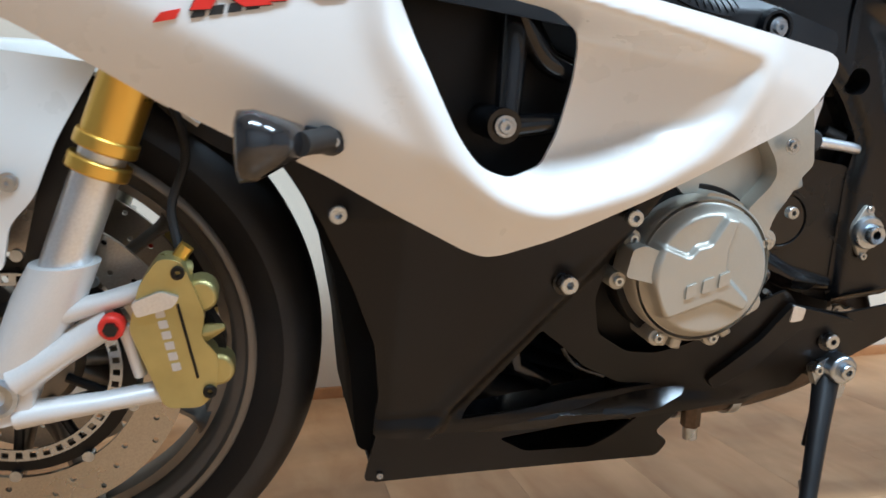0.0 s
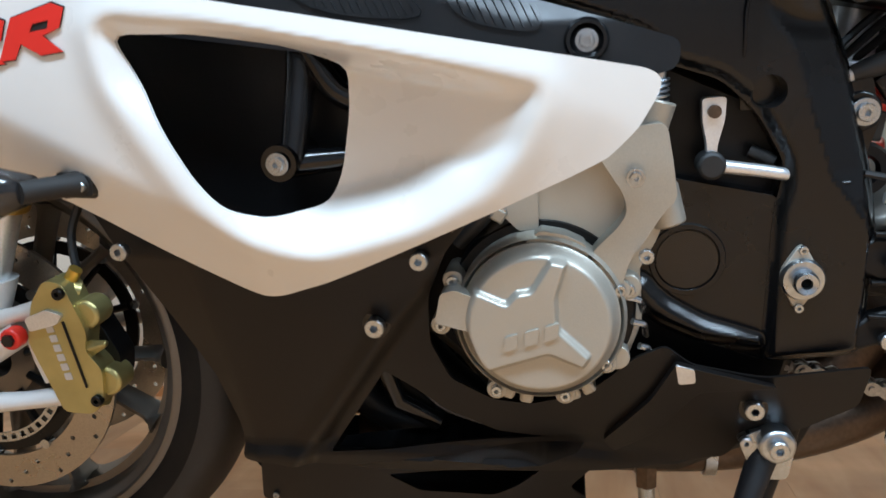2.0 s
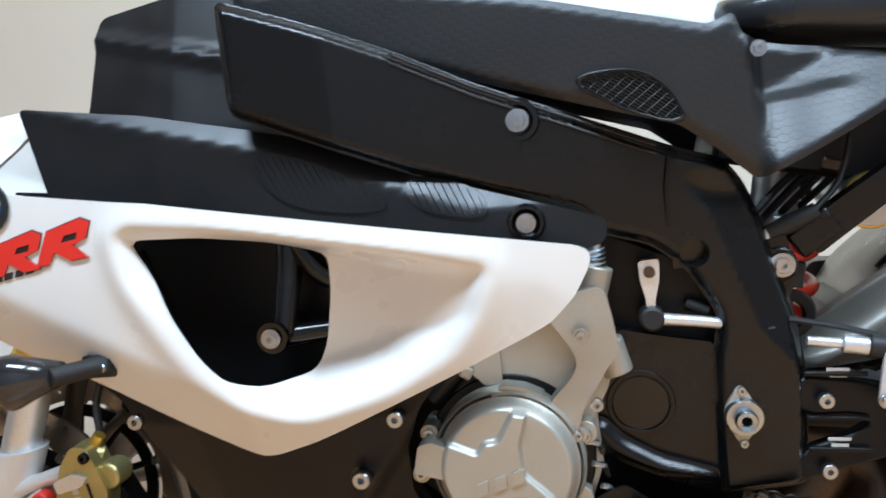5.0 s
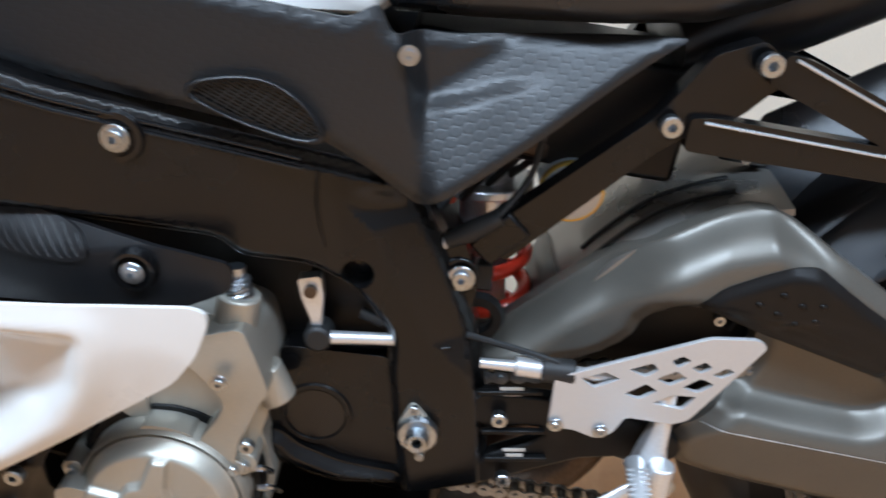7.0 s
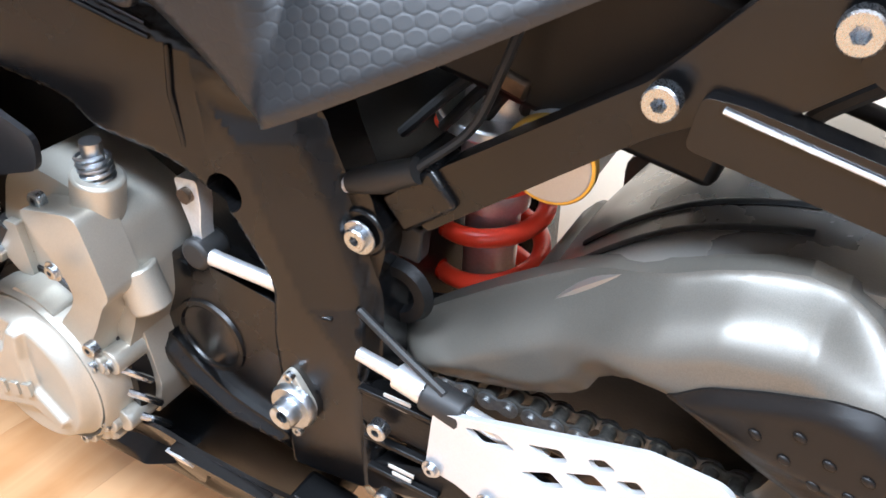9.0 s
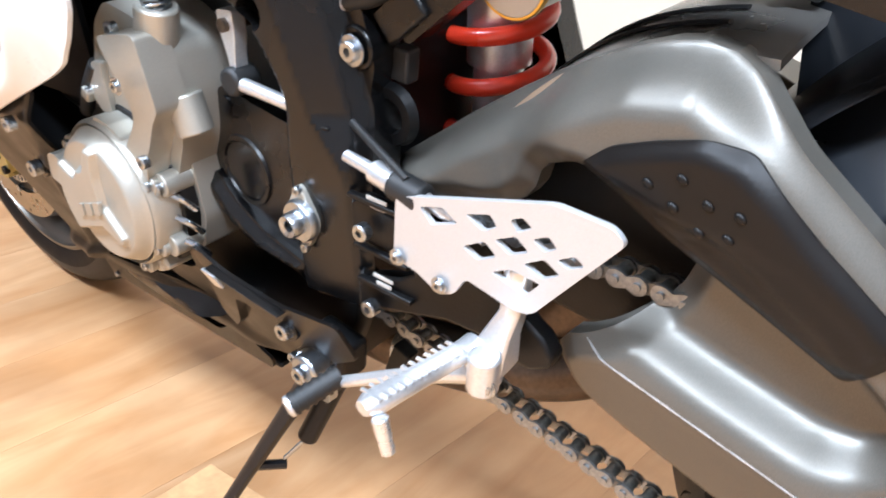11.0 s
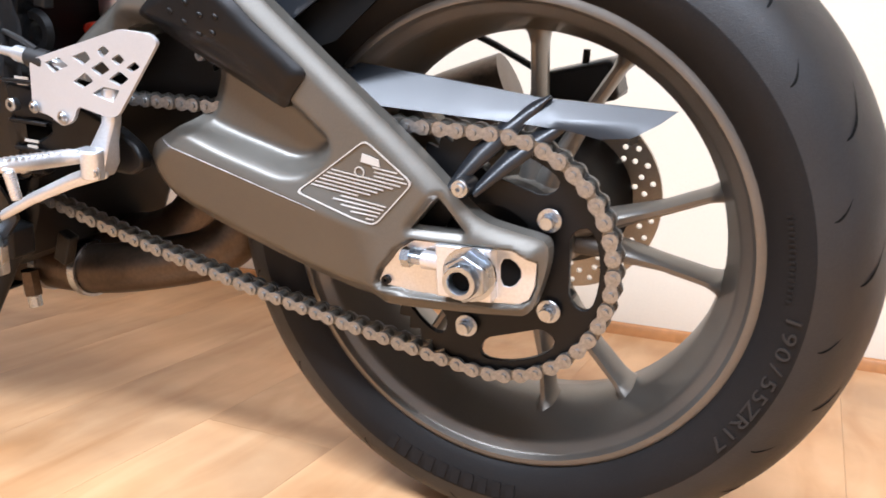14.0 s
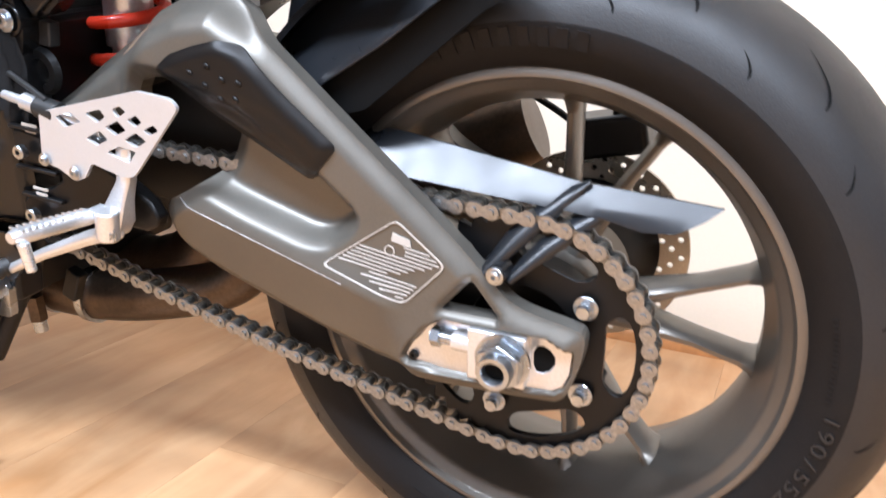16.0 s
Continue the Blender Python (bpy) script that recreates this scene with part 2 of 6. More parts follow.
def panel(outline, y, th, holes=(), step=0.0):
    """A plate in the bike's side plane: outline of (x, z), outer face at y (a number or a function of arrays), th thick towards the middle."""
    bm = bmesh.new()
    loops = []
    if step and callable(y):
        outline, holes = dense(outline, step * 1.4), [dense(h, step * 1.4) for h in holes]
    for ring in (outline, *holes):
        vs = [bm.verts.new((x, 0, z)) for x, z in ring]
        loops += [bm.edges.new((a, b)) for a, b in zip(vs, vs[1:] + vs[:1])]
    if step:
        P = np.array(outline)
        gx = np.arange(P[:, 0].min() + step * 0.5, P[:, 0].max(), step)
        gz = np.arange(P[:, 1].min() + step * 0.5, P[:, 1].max(), step)
        X, Z = (g.ravel() for g in np.meshgrid(gx, gz, indexing="ij"))
        inside = sdf(outline, X, Z) > 0.4 * step
        for h in holes:
            inside &= sdf(h, X, Z) < -0.4 * step
        inside = inside.reshape(len(gx), len(gz))
        cell = inside[:-1, :-1] & inside[1:, :-1] & inside[:-1, 1:] & inside[1:, 1:]
        made = {}

        def corner(i, j):
            if (i, j) not in made:
                made[i, j] = bm.verts.new((gx[i], 0, gz[j]))
            return made[i, j]
        for i, j in zip(*np.where(cell)):
            bm.faces.new((corner(i, j), corner(i + 1, j), corner(i + 1, j + 1), corner(i, j + 1)))
        loops += [e for e in bm.edges if len(e.link_faces) == 1]
    bmesh.ops.triangle_fill(bm, use_beauty=True, use_dissolve=False, edges=loops)
    if holes:
        mid = np.array([tuple(f.calc_center_median()) for f in bm.faces])
        inner = np.max([sdf(h, mid[:, 0], mid[:, 2]) for h in holes], 0) > 1e-5
        bmesh.ops.delete(bm, geom=[f for f, k in zip(list(bm.faces), inner) if k], context="FACES_ONLY")
    if callable(y):
        X, Z = np.array([v.co.x for v in bm.verts]), np.array([v.co.z for v in bm.verts])
        for v, h in zip(bm.verts, y(X, Z)):
            v.co.y = h
    else:
        for v in bm.verts:
            v.co.y = y
    front = list(bm.faces)
    got = bmesh.ops.extrude_face_region(bm, geom=front, use_keep_orig=True)
    for v in got["geom"]:
        if isinstance(v, bmesh.types.BMVert):
            v.co.y += th
    return bm


def fillet(pts, r, n=4):
    """A closed outline with corners of radius about r."""
    out = []
    m = len(pts)
    for i in range(m):
        a, b, c = (np.array(pts[(i + k) % m], float) for k in (-1, 0, 1))
        u, v = a - b, c - b
        k = min(r, 0.45 * np.linalg.norm(u), 0.45 * np.linalg.norm(v))
        p, q = b + u / np.linalg.norm(u) * k, b + v / np.linalg.norm(v) * k
        for j in range(n + 1):
            f = j / n
            out.append(tuple(p * (1 - f) ** 2 + 2 * b * f * (1 - f) + q * f * f))
    return out


def shaped(name, outline, yf, th, mat, parent, label="", holes=(), step=0.006):
    """A panel whose outer face follows yf(x, z), with the normals of that surface."""
    ob = part(name, panel(outline, yf, th, holes, step), mat, parent, label, angle=60)
    me = ob.data
    n = len(me.vertices)
    co = np.empty(n * 3)
    me.vertices.foreach_get("co", co)
    co = co.reshape(-1, 3)
    X, Z = co[:, 0], co[:, 2]
    e = 0.0015
    dx, dz = (yf(X + e, Z) - yf(X - e, Z)) / (2 * e), (yf(X, Z + e) - yf(X, Z - e)) / (2 * e)
    smooth = np.stack([dx, -np.ones(n), dz], -1)
    smooth /= np.linalg.norm(smooth, axis=1)[:, None]
    on_face = np.abs(co[:, 1] - yf(X, Z)) < 1e-5
    normals = np.empty((len(me.loops), 3))
    for p in me.polygons:
        ids = list(p.vertices)
        if on_face[ids].all():
            normals[p.loop_start:p.loop_start + p.loop_total] = smooth[ids]
        else:
            normals[p.loop_start:p.loop_start + p.loop_total] = p.normal
    me.normals_split_custom_set(normals.tolist())
    return ob


def turned(profile, centre, seg=72, closed=True, a0=0.0, a1=360.0):
    """A profile of (radius, y) turned round an axis that lies across the bike through centre (x, z)."""
    bm = bmesh.new()
    full = a1 - a0 >= 359.9
    rings = []
    for i in range(seg if full else seg + 1):
        a = radians(a0 + (a1 - a0) * i / seg)
        rings.append([bm.verts.new((centre[0] + r * math.cos(a), y, centre[1] + r * math.sin(a))) for r, y in profile])
    n = len(profile)
    for i in range(seg):
        p, q = rings[i], rings[(i + 1) % len(rings)]
        for j in range(n if closed else n - 1):
            k = (j + 1) % n
            bm.faces.new((p[j], p[k], q[k], q[j]))
    if not full and closed:
        bm.faces.new(rings[0])
        bm.faces.new(list(reversed(rings[-1])))
    return bm


def tube(points, radius, seg=12, bm=None, flat=1.0):
    """A round bar along points; radius is one number or one for each point."""
    bm = bm or bmesh.new()
    pts = [Vector(p) for p in points]
    rad = radius if isinstance(radius, (list, tuple)) else [radius] * len(pts)
    side = None
    rings = []
    for i, p in enumerate(pts):
        d = (pts[min(i + 1, len(pts) - 1)] - pts[max(i - 1, 0)]).normalized()
        if side is None:
            side = d.cross(Vector((0, 0, 1)) if abs(d.z) < 0.9 else Vector((1, 0, 0))).normalized()
        side = (side - d * side.dot(d)).normalized()
        up = d.cross(side)
        rings.append([bm.verts.new(p + (side * math.cos(a) + up * math.sin(a) * flat) * rad[i]) for a in (2 * math.pi * k / seg for k in range(seg))])
    for a, b in zip(rings, rings[1:]):
        for k in range(seg):
            bm.faces.new((a[k], a[(k + 1) % seg], b[(k + 1) % seg], b[k]))
    bm.faces.new(rings[0])
    bm.faces.new(list(reversed(rings[-1])))
    return bm


def curve_points(pts, n=8):
    """A smooth line through points."""
    p = [np.array(q, float) for q in pts]
    p = [2 * p[0] - p[1], *p, 2 * p[-1] - p[-2]]
    out = []
    for i in range(1, len(p) - 2):
        for k in range(n):
            s = k / n
            out.append(0.5 * (2 * p[i] + (p[i + 1] - p[i - 1]) * s + (2 * p[i - 1] - 5 * p[i] + 4 * p[i + 1] - p[i + 2]) * s * s
                              + (3 * p[i] - p[i - 1] - 3 * p[i + 1] + p[i + 2]) * s ** 3))
    out.append(p[-2])
    return [tuple(q) for q in out]


def block(cx, cy, cz, sx, sy, sz, ry=0.0, rx=0.0, rz=0.0, bm=None):
    bm = bm or bmesh.new()
    m = pose(cx, cy, cz, rx, ry, rz) @ Matrix.Diagonal((sx, sy, sz, 1))
    bmesh.ops.create_cube(bm, size=1, matrix=m)
    return bm


def loft(rings, bm=None):
    bm = bm or bmesh.new()
    vs = [[bm.verts.new(p) for p in ring] for ring in rings]
    n = len(vs[0])
    for a, b in zip(vs, vs[1:]):
        for k in range(n):
            bm.faces.new((a[k], a[(k + 1) % n], b[(k + 1) % n], b[k]))
    bm.faces.new(vs[0])
    bm.faces.new(list(reversed(vs[-1])))
    return bm


def bolt_mesh(name, sides, mat, washer):
    bm = bmesh.new()
    prof = [(0.0, 0.5), (0.42, 0.5), (0.45, -0.55), (0.9, -0.55), (1.0, -0.42), (1.0, 0.0)]
    if washer:
        prof += [(1.45, 0.0), (1.5, 0.06), (1.5, 0.2), (0.0, 0.2)]
    else:
        prof += [(1.0, 0.6)]
    seg = 24
    rings = []
    for i in range(seg):
        a = 2 * math.pi * i / seg
        ring = []
        for j, (r, y) in enumerate(prof):
            if (sides == "socket" and 0 < j < 3) or (sides == "hex" and j in (3, 4, 5)):
                ph = (a % (math.pi / 3)) - math.pi / 6
                r = r * math.cos(math.pi / 6) / math.cos(ph)
            ring.append(bm.verts.new((r * math.cos(a), y, r * math.sin(a))))
        rings.append(ring)
    for i in range(seg):
        p, q = rings[i], rings[(i + 1) % seg]
        for j in range(len(prof) - 1):
            bm.faces.new((p[j], p[j + 1], q[j + 1], q[j]))
    bmesh.ops.remove_doubles(bm, verts=bm.verts, dist=1e-5)
    return finish(bm, name, mat, True, 30)


SOCKET = bolt_mesh("bolt", "socket", STEEL, False)
WASHER = bolt_mesh("bolt", "socket", STEEL, True)
HEXNUT = bolt_mesh("nut", "hex", STEEL, True)
DARKBOLT = bolt_mesh("bolt", "socket", DARK, False)


def bolt(parent, x, y, z, r=0.006, mesh=None, name="bolt"):
    ob = new(name, mesh or SOCKET)
    r = r * (0.74 if mesh in (WASHER, HEXNUT) else 0.88)
    ob.parent = parent
    ob.matrix_local = pose(x, y, z, 0, 0, 0) @ Matrix.Scale(r, 4)
    return ob


# ---- room ----
def slab(name, lo, hi, mat, label, category):
    c, s = [(a + b) / 2 for a, b in zip(lo, hi)], [b - a for a, b in zip(lo, hi)]
    ob = new(name, finish(block(*c, *s), name, mat, False))
    return tagged(ob, label, category, kind="structure")


WALL_Y = 0.69
floor_slab = slab("floor", (-4.2, -3.2, -0.12), (3.2, WALL_Y + 0.2, -0.006), FLOOR, "light wood laminate floor of the room", "floor")
slab("wall_north", (-4.2, WALL_Y, 0), (3.2, WALL_Y + 0.15, 2.6), WALL, "cream painted plain wall behind the motorcycle", "wall")
# three unseen walls added to shape bounce and reflections
slab("wall_south", (-4.2, -3.35, 0), (3.2, -3.2, 2.6), FARWALL, "unseen plain wall added to close the room, grey for neutral reflections", "wall")
slab("wall_west", (-4.35, -3.35, 0), (-4.2, WALL_Y + 0.15, 2.6), FARWALL, "unseen plain wall added to close the room, grey for neutral reflections", "wall")
slab("wall_east", (3.2, -3.35, 0), (3.35, WALL_Y + 0.15, 2.6), FARWALL, "unseen plain wall added to close the room, grey for neutral reflections", "wall")
slab("ceiling", (-4.35, -3.35, 2.6), (3.35, WALL_Y + 0.15, 2.7), CEIL, "plain white ceiling", "ceiling")


def baseboard():
    prof = [(0, 0), (0, 0.020), (-0.004, 0.022), (-0.010, 0.020), (-0.013, 0.014), (-0.014, 0)]
    bm = loft([[(x, WALL_Y - 0.001 + y, z) for y, z in prof] for x in (-4.2, 3.2)])
    tagged(new("baseboard", finish(bm, "baseboard", BASEBOARD)), "narrow reddish wooden skirting along the wall", "baseboard", kind="structure")


baseboard()

# ---- the motorcycle, built upright round its own axes and leaned on its stand ----
LEAN = 8.0
bike = tagged(new("motorcycle"), "white and black sports motorcycle leaning on its side stand", "motorcycle")
bike.matrix_world = pose(0, 0, 0, LEAN, 0, 0)
REAR, FRONT = (0.003, 0.3185), (-1.447, 0.307)
CROWN = [(0.40, 0.995), (0.55, 0.955), (0.70, 0.86), (0.83, 0.68), (0.93, 0.44), (0.98, 0.22), (1.0, 0.0)]


def wheel(centre, name, tyre_r, half, rim_r, spokes, phase, tyre_label):
    root = new(name)
    root.parent = bike
    root["label"] = "wheel with gunmetal cast spokes and a worn black tyre"
    cx, cz = centre
    h = tyre_r - rim_r
    side = [(rim_r - 0.006, 0.80), (rim_r + 0.10 * h, 0.90), (rim_r + 0.2 * h, 0.965), (rim_r + 0.3 * h, 0.99), (rim_r + 0.38 * h, 0.997)]
    crown = [(rim_r + f * h, y) for f, y in CROWN]
    outer = side + crown
    prof = [(r, -half * y) for r, y in outer] + [(r, half * y) for r, y in reversed(outer[:-1])]
    tyre = part("tyre", turned(prof + [(rim_r - 0.012, 0)], centre, 112), RUBBER, root, tyre_label, angle=60)
    tread_in = crown[0]
    band = [(r + 0.0006, -half * y) for r, y in crown] + [(r + 0.0006, half * y) for r, y in reversed(crown[:-1])]
    band += [(tread_in[0] + 0.004, half * 0.9), (tread_in[0] + 0.004, -half * 0.9)]
    part("tread", turned(band, centre, 112), TREAD, tyre, "scrubbed greyer tread band", angle=60)
    w = half * 0.80
    lip = [(rim_r, -w), (rim_r + 0.003, -w - 0.004), (rim_r - 0.002, -w - 0.0075), (rim_r - 0.006, -w - 0.007), (rim_r - 0.008, -w - 0.002), (rim_r - 0.010, -w + 0.001), (rim_r - 0.017, -w + 0.003), (rim_r - 0.021, -w + 0.010),
           (rim_r - 0.024, -w + 0.028), (rim_r - 0.034, -w * 0.4), (rim_r - 0.036, 0), (rim_r - 0.034, w * 0.4), (rim_r - 0.026, w - 0.028),
           (rim_r - 0.020, w - 0.006), (rim_r - 0.014, w + 0.004), (rim_r - 0.004, w + 0.0065), (rim_r + 0.003, w + 0.004), (rim_r, w), (rim_r - 0.012, 0)]
    part("rim", turned(lip, centre, 112), RIM, root, angle=50)
    hub = part("hub", turned([(0.022, -0.06), (0.05, -0.058), (0.058, -0.045), (0.056, -0.02), (0.05, 0.0), (0.056, 0.03), (0.06, 0.055), (0.022, 0.06)], centre, 48), RIM, root)
    for k in range(spokes):
        for s in (-1, 1):
            a0, a1 = radians(phase + 360 / spokes * k + s * 7), radians(phase + 360 / spokes * k + s * 13.5)
            rings = []
            for f, width, depth, y in ((0.0, 0.015, 0.030, -0.012), (0.2, 0.0108, 0.026, -0.012), (0.6, 0.0068, 0.020, -0.008), (0.88, 0.0066, 0.022, -0.004), (0.95, 0.0090, 0.026, -0.0035), (1.0, 0.017, 0.034, -0.003)):
                a = a0 + (a1 - a0) * f ** 0.8
                r = 0.05 + (rim_r - 0.03 - 0.05) * f
                c, t = Vector((cx + r * math.cos(a), y, cz + r * math.sin(a))), Vector((-math.sin(a), 0, math.cos(a)))
                rings.append([c + t * (width * math.cos(q)) + Vector((0, depth * math.sin(q), 0)) for q in (2 * math.pi * i / 10 for i in range(10))])
            part("spoke", loft(rings), RIM, root, angle=60)
    return root, tyre, hub


rear, rear_tyre, rear_hub = wheel(REAR, "rear_wheel", 0.326, 0.096, 0.2285, 5, 74, "wide black rear tyre with raised size lettering")
front, front_tyre, front_hub = wheel(FRONT, "front_wheel", 0.302, 0.060, 0.2265, 5, 55, "black front tyre")


def tread_grooves():
    """Curved slits across the shoulder of the rear tyre."""
    r0 = 0.2285
    h = 0.326 - r0

    def at(u):
        us = np.linspace(0, 1, len(CROWN))
        y, r = np.interp(u, us, [q[1] for q in CROWN]), np.interp(u, us, [q[0] for q in CROWN])
        return r0 + h * r + 0.0012, -0.096 * y
    for kind, (u0, u1, sweep, wide) in enumerate(((0.36, 0.62, 7.0, 0.7), (0.14, 0.30, 3.0, 0.5))):
        bm = bmesh.new()
        n = 9
        top, bot = [], []
        for i in range(n):
            f = i / (n - 1)
            r, y = at(u0 + (u1 - u0) * f)
            w = radians(wide * math.sin(math.pi * min(1, 0.08 + 0.9 * f)) + 0.06)
            a = radians(sweep * f * f)
            for lst, b in ((top, a + w / 2), (bot, a - w / 2)):
                lst.append(bm.verts.new((r * math.cos(b), y, r * math.sin(b))))
        for i in range(n - 1):
            bm.faces.new((top[i], top[i + 1], bot[i + 1], bot[i]))
        me = finish(bm, "tread_groove", GROOVE_SHADE)
        for k in range(16):
            ob = new("tread_groove", me)
            ob.parent = rear_tyre
            ob.matrix_local = pose(REAR[0], 0, REAR[1], 0, -(k * 22.5 + (0 if kind == 0 else 11)), 0)


tread_grooves()


def arc_text(parent, words, centre, radius, y, middle, size, mat, gap=1.0, wide=1.0):
    """Raised characters on a sidewall, along an arc round the wheel's axis."""
    step = math.degrees(size * 0.72 * gap / radius)
    start = middle + step * (len(words) - 1) / 2
    for i, ch in enumerate(words):
        cu = bpy.data.curves.new("letter", "FONT")
        cu.body, cu.size, cu.extrude, cu.align_x, cu.align_y, cu.resolution_u = ch, size, 0.0005, "CENTER", "CENTER", 3
        tmp = bpy.data.objects.new("letter", cu)
        me = bpy.data.meshes.new_from_object(tmp)
        bpy.data.objects.remove(tmp)
        bpy.data.curves.remove(cu)
        a = radians(start - step * i)
        me.materials.append(mat)
        ob = new("letter", me)
        ob.parent = parent
        turn = math.degrees(a) - 90
        ob.matrix_local = pose(centre[0] + radius * math.cos(a), y, centre[1] + radius * math.sin(a)) @ pose(0, 0, 0, 0, -turn, 0) @ pose(0, 0, 0, 90 + 15, 0, 0) @ Matrix.Diagonal((wide, 1, 1, 1))


arc_text(rear_tyre, "190/55ZR17", REAR, 0.2565, -0.0955, -22, 0.0175, LETTER, gap=1.18, wide=1.45)


def sidewall_marks():
    """Moulded marks that cannot be read, as short raised bars."""
    bm = block(0, 0, 0, 0.009, 0.0012, 0.016)
    big = finish(bm, "sidewall_mark", RUBBER)
    small = finish(block(0, 0, 0, 0.0022, 0.001, 0.0045), "sidewall_mark", RUBBER)
    for a0, n, r, step, me, y in ((118, 11, 0.2565, -3.6, big, -0.0955), (-118, 10, 0.2565, 3.4, big, -0.0955), (13, 16, 0.25, -1.1, small, -0.0935), (11, 10, 0.256, -1.1, small, -0.0940)):
        for k in range(n):
            a = a0 + step * k
            ob = new("sidewall_mark", me)
            ob.parent = rear_tyre
            ob.matrix_local = pose(REAR[0] + r * math.cos(radians(a)), y, REAR[1] + r * math.sin(radians(a)), 0, 90 - a, 0) @ pose(0, 0, 0, 15, 0, 0)


sidewall_marks()


# ---- chain drive ----
CH_Y, PITCH = -0.112, 0.015875


def sprocket():
    teeth, r = 45, 0.1135
    pts = []
    for i in range(teeth * 4):
        a = 2 * math.pi * i / (teeth * 4)
        pts.append((REAR[0] + (r + (0.004, 0.0, -0.005, 0.0)[i % 4]) * math.cos(a), REAR[1] + (r + (0.004, 0.0, -0.005, 0.0)[i % 4]) * math.sin(a)))
    holes = [[(REAR[0] + q * math.cos(t), REAR[1] + q * math.sin(t)) for t in np.linspace(0, 2 * math.pi, 40, endpoint=False) for q in (0.05,)]]
    for k in range(5):
        a0 = radians(72 * k + 36)
        ring = [(REAR[0] + u * math.cos(a0 + radians(v)), REAR[1] + u * math.sin(a0 + radians(v))) for u, v in
                ((0.079, 15), (0.092, 11), (0.101, 14), (0.1015, 26), (0.1015, 40), (0.101, 54), (0.094, 60), (0.079, 57), (0.075, 45), (0.075, 27))]
        holes.append(rounded(ring, 1))
    ob = part("sprocket", panel(pts, CH_Y - 0.003, 0.006, holes), DARK, rear, "black anodised rear sprocket", bevel=0.0006)
    part("sprocket_carrier", turned([(0.026, -0.105), (0.06, -0.105), (0.064, -0.1), (0.064, -0.07), (0.05, -0.06), (0.026, -0.06)], REAR, 40), DARK, rear)
    for k in range(5):
        a = radians(72 * k + 36)
        x, z = REAR[0] + 0.071 * math.cos(a), REAR[1] + 0.071 * math.sin(a)
        part("carrier_arm", loft([[(REAR[0] + q * math.cos(a + d / q), y, REAR[1] + q * math.sin(a + d / q)) for d, y in ((-0.014, -0.106), (0.014, -0.106), (0.014, -0.08), (-0.014, -0.08))] for q in (0.05, 0.082)]), DARK, rear, bevel=0.003)
        bolt(ob, x, CH_Y - 0.009, z, 0.0098, HEXNUT, "nut")
        part("stud", tube([(x, CH_Y - 0.002, z), (x, CH_Y - 0.019, z)], 0.0055, 12), STEEL, ob)
    return ob


sprocket()


def figure_eight(bm, y0, y1, h, waist):
    half = PITCH / 2
    ring = []
    for sx in (1, -1):
        for a in np.linspace(-1.9, 1.9, 9):
            ring.append((sx * half + sx * h * math.cos(a), sx * h * math.sin(a)))
        ring.append((0, sx * waist))
    f = [bm.verts.new((x, y0, z)) for x, z in ring]
    b = [bm.verts.new((x, y1, z)) for x, z in ring]
    bm.faces.new(f)
    bm.faces.new(list(reversed(b)))
    for i in range(len(f)):
        j = (i + 1) % len(f)
        bm.faces.new((f[i], b[i], b[j], f[j]))


def pin(bm, x, y0, y1, r, seg=10):
    f = [bm.verts.new((x + r * math.cos(2 * math.pi * k / seg), y0, r * math.sin(2 * math.pi * k / seg))) for k in range(seg)]
    b = [bm.verts.new((v.co.x, y1, v.co.z)) for v in f]
    bm.faces.new(f)
    bm.faces.new(list(reversed(b)))
    for i in range(seg):
        j = (i + 1) % seg
        bm.faces.new((f[i], b[i], b[j], f[j]))


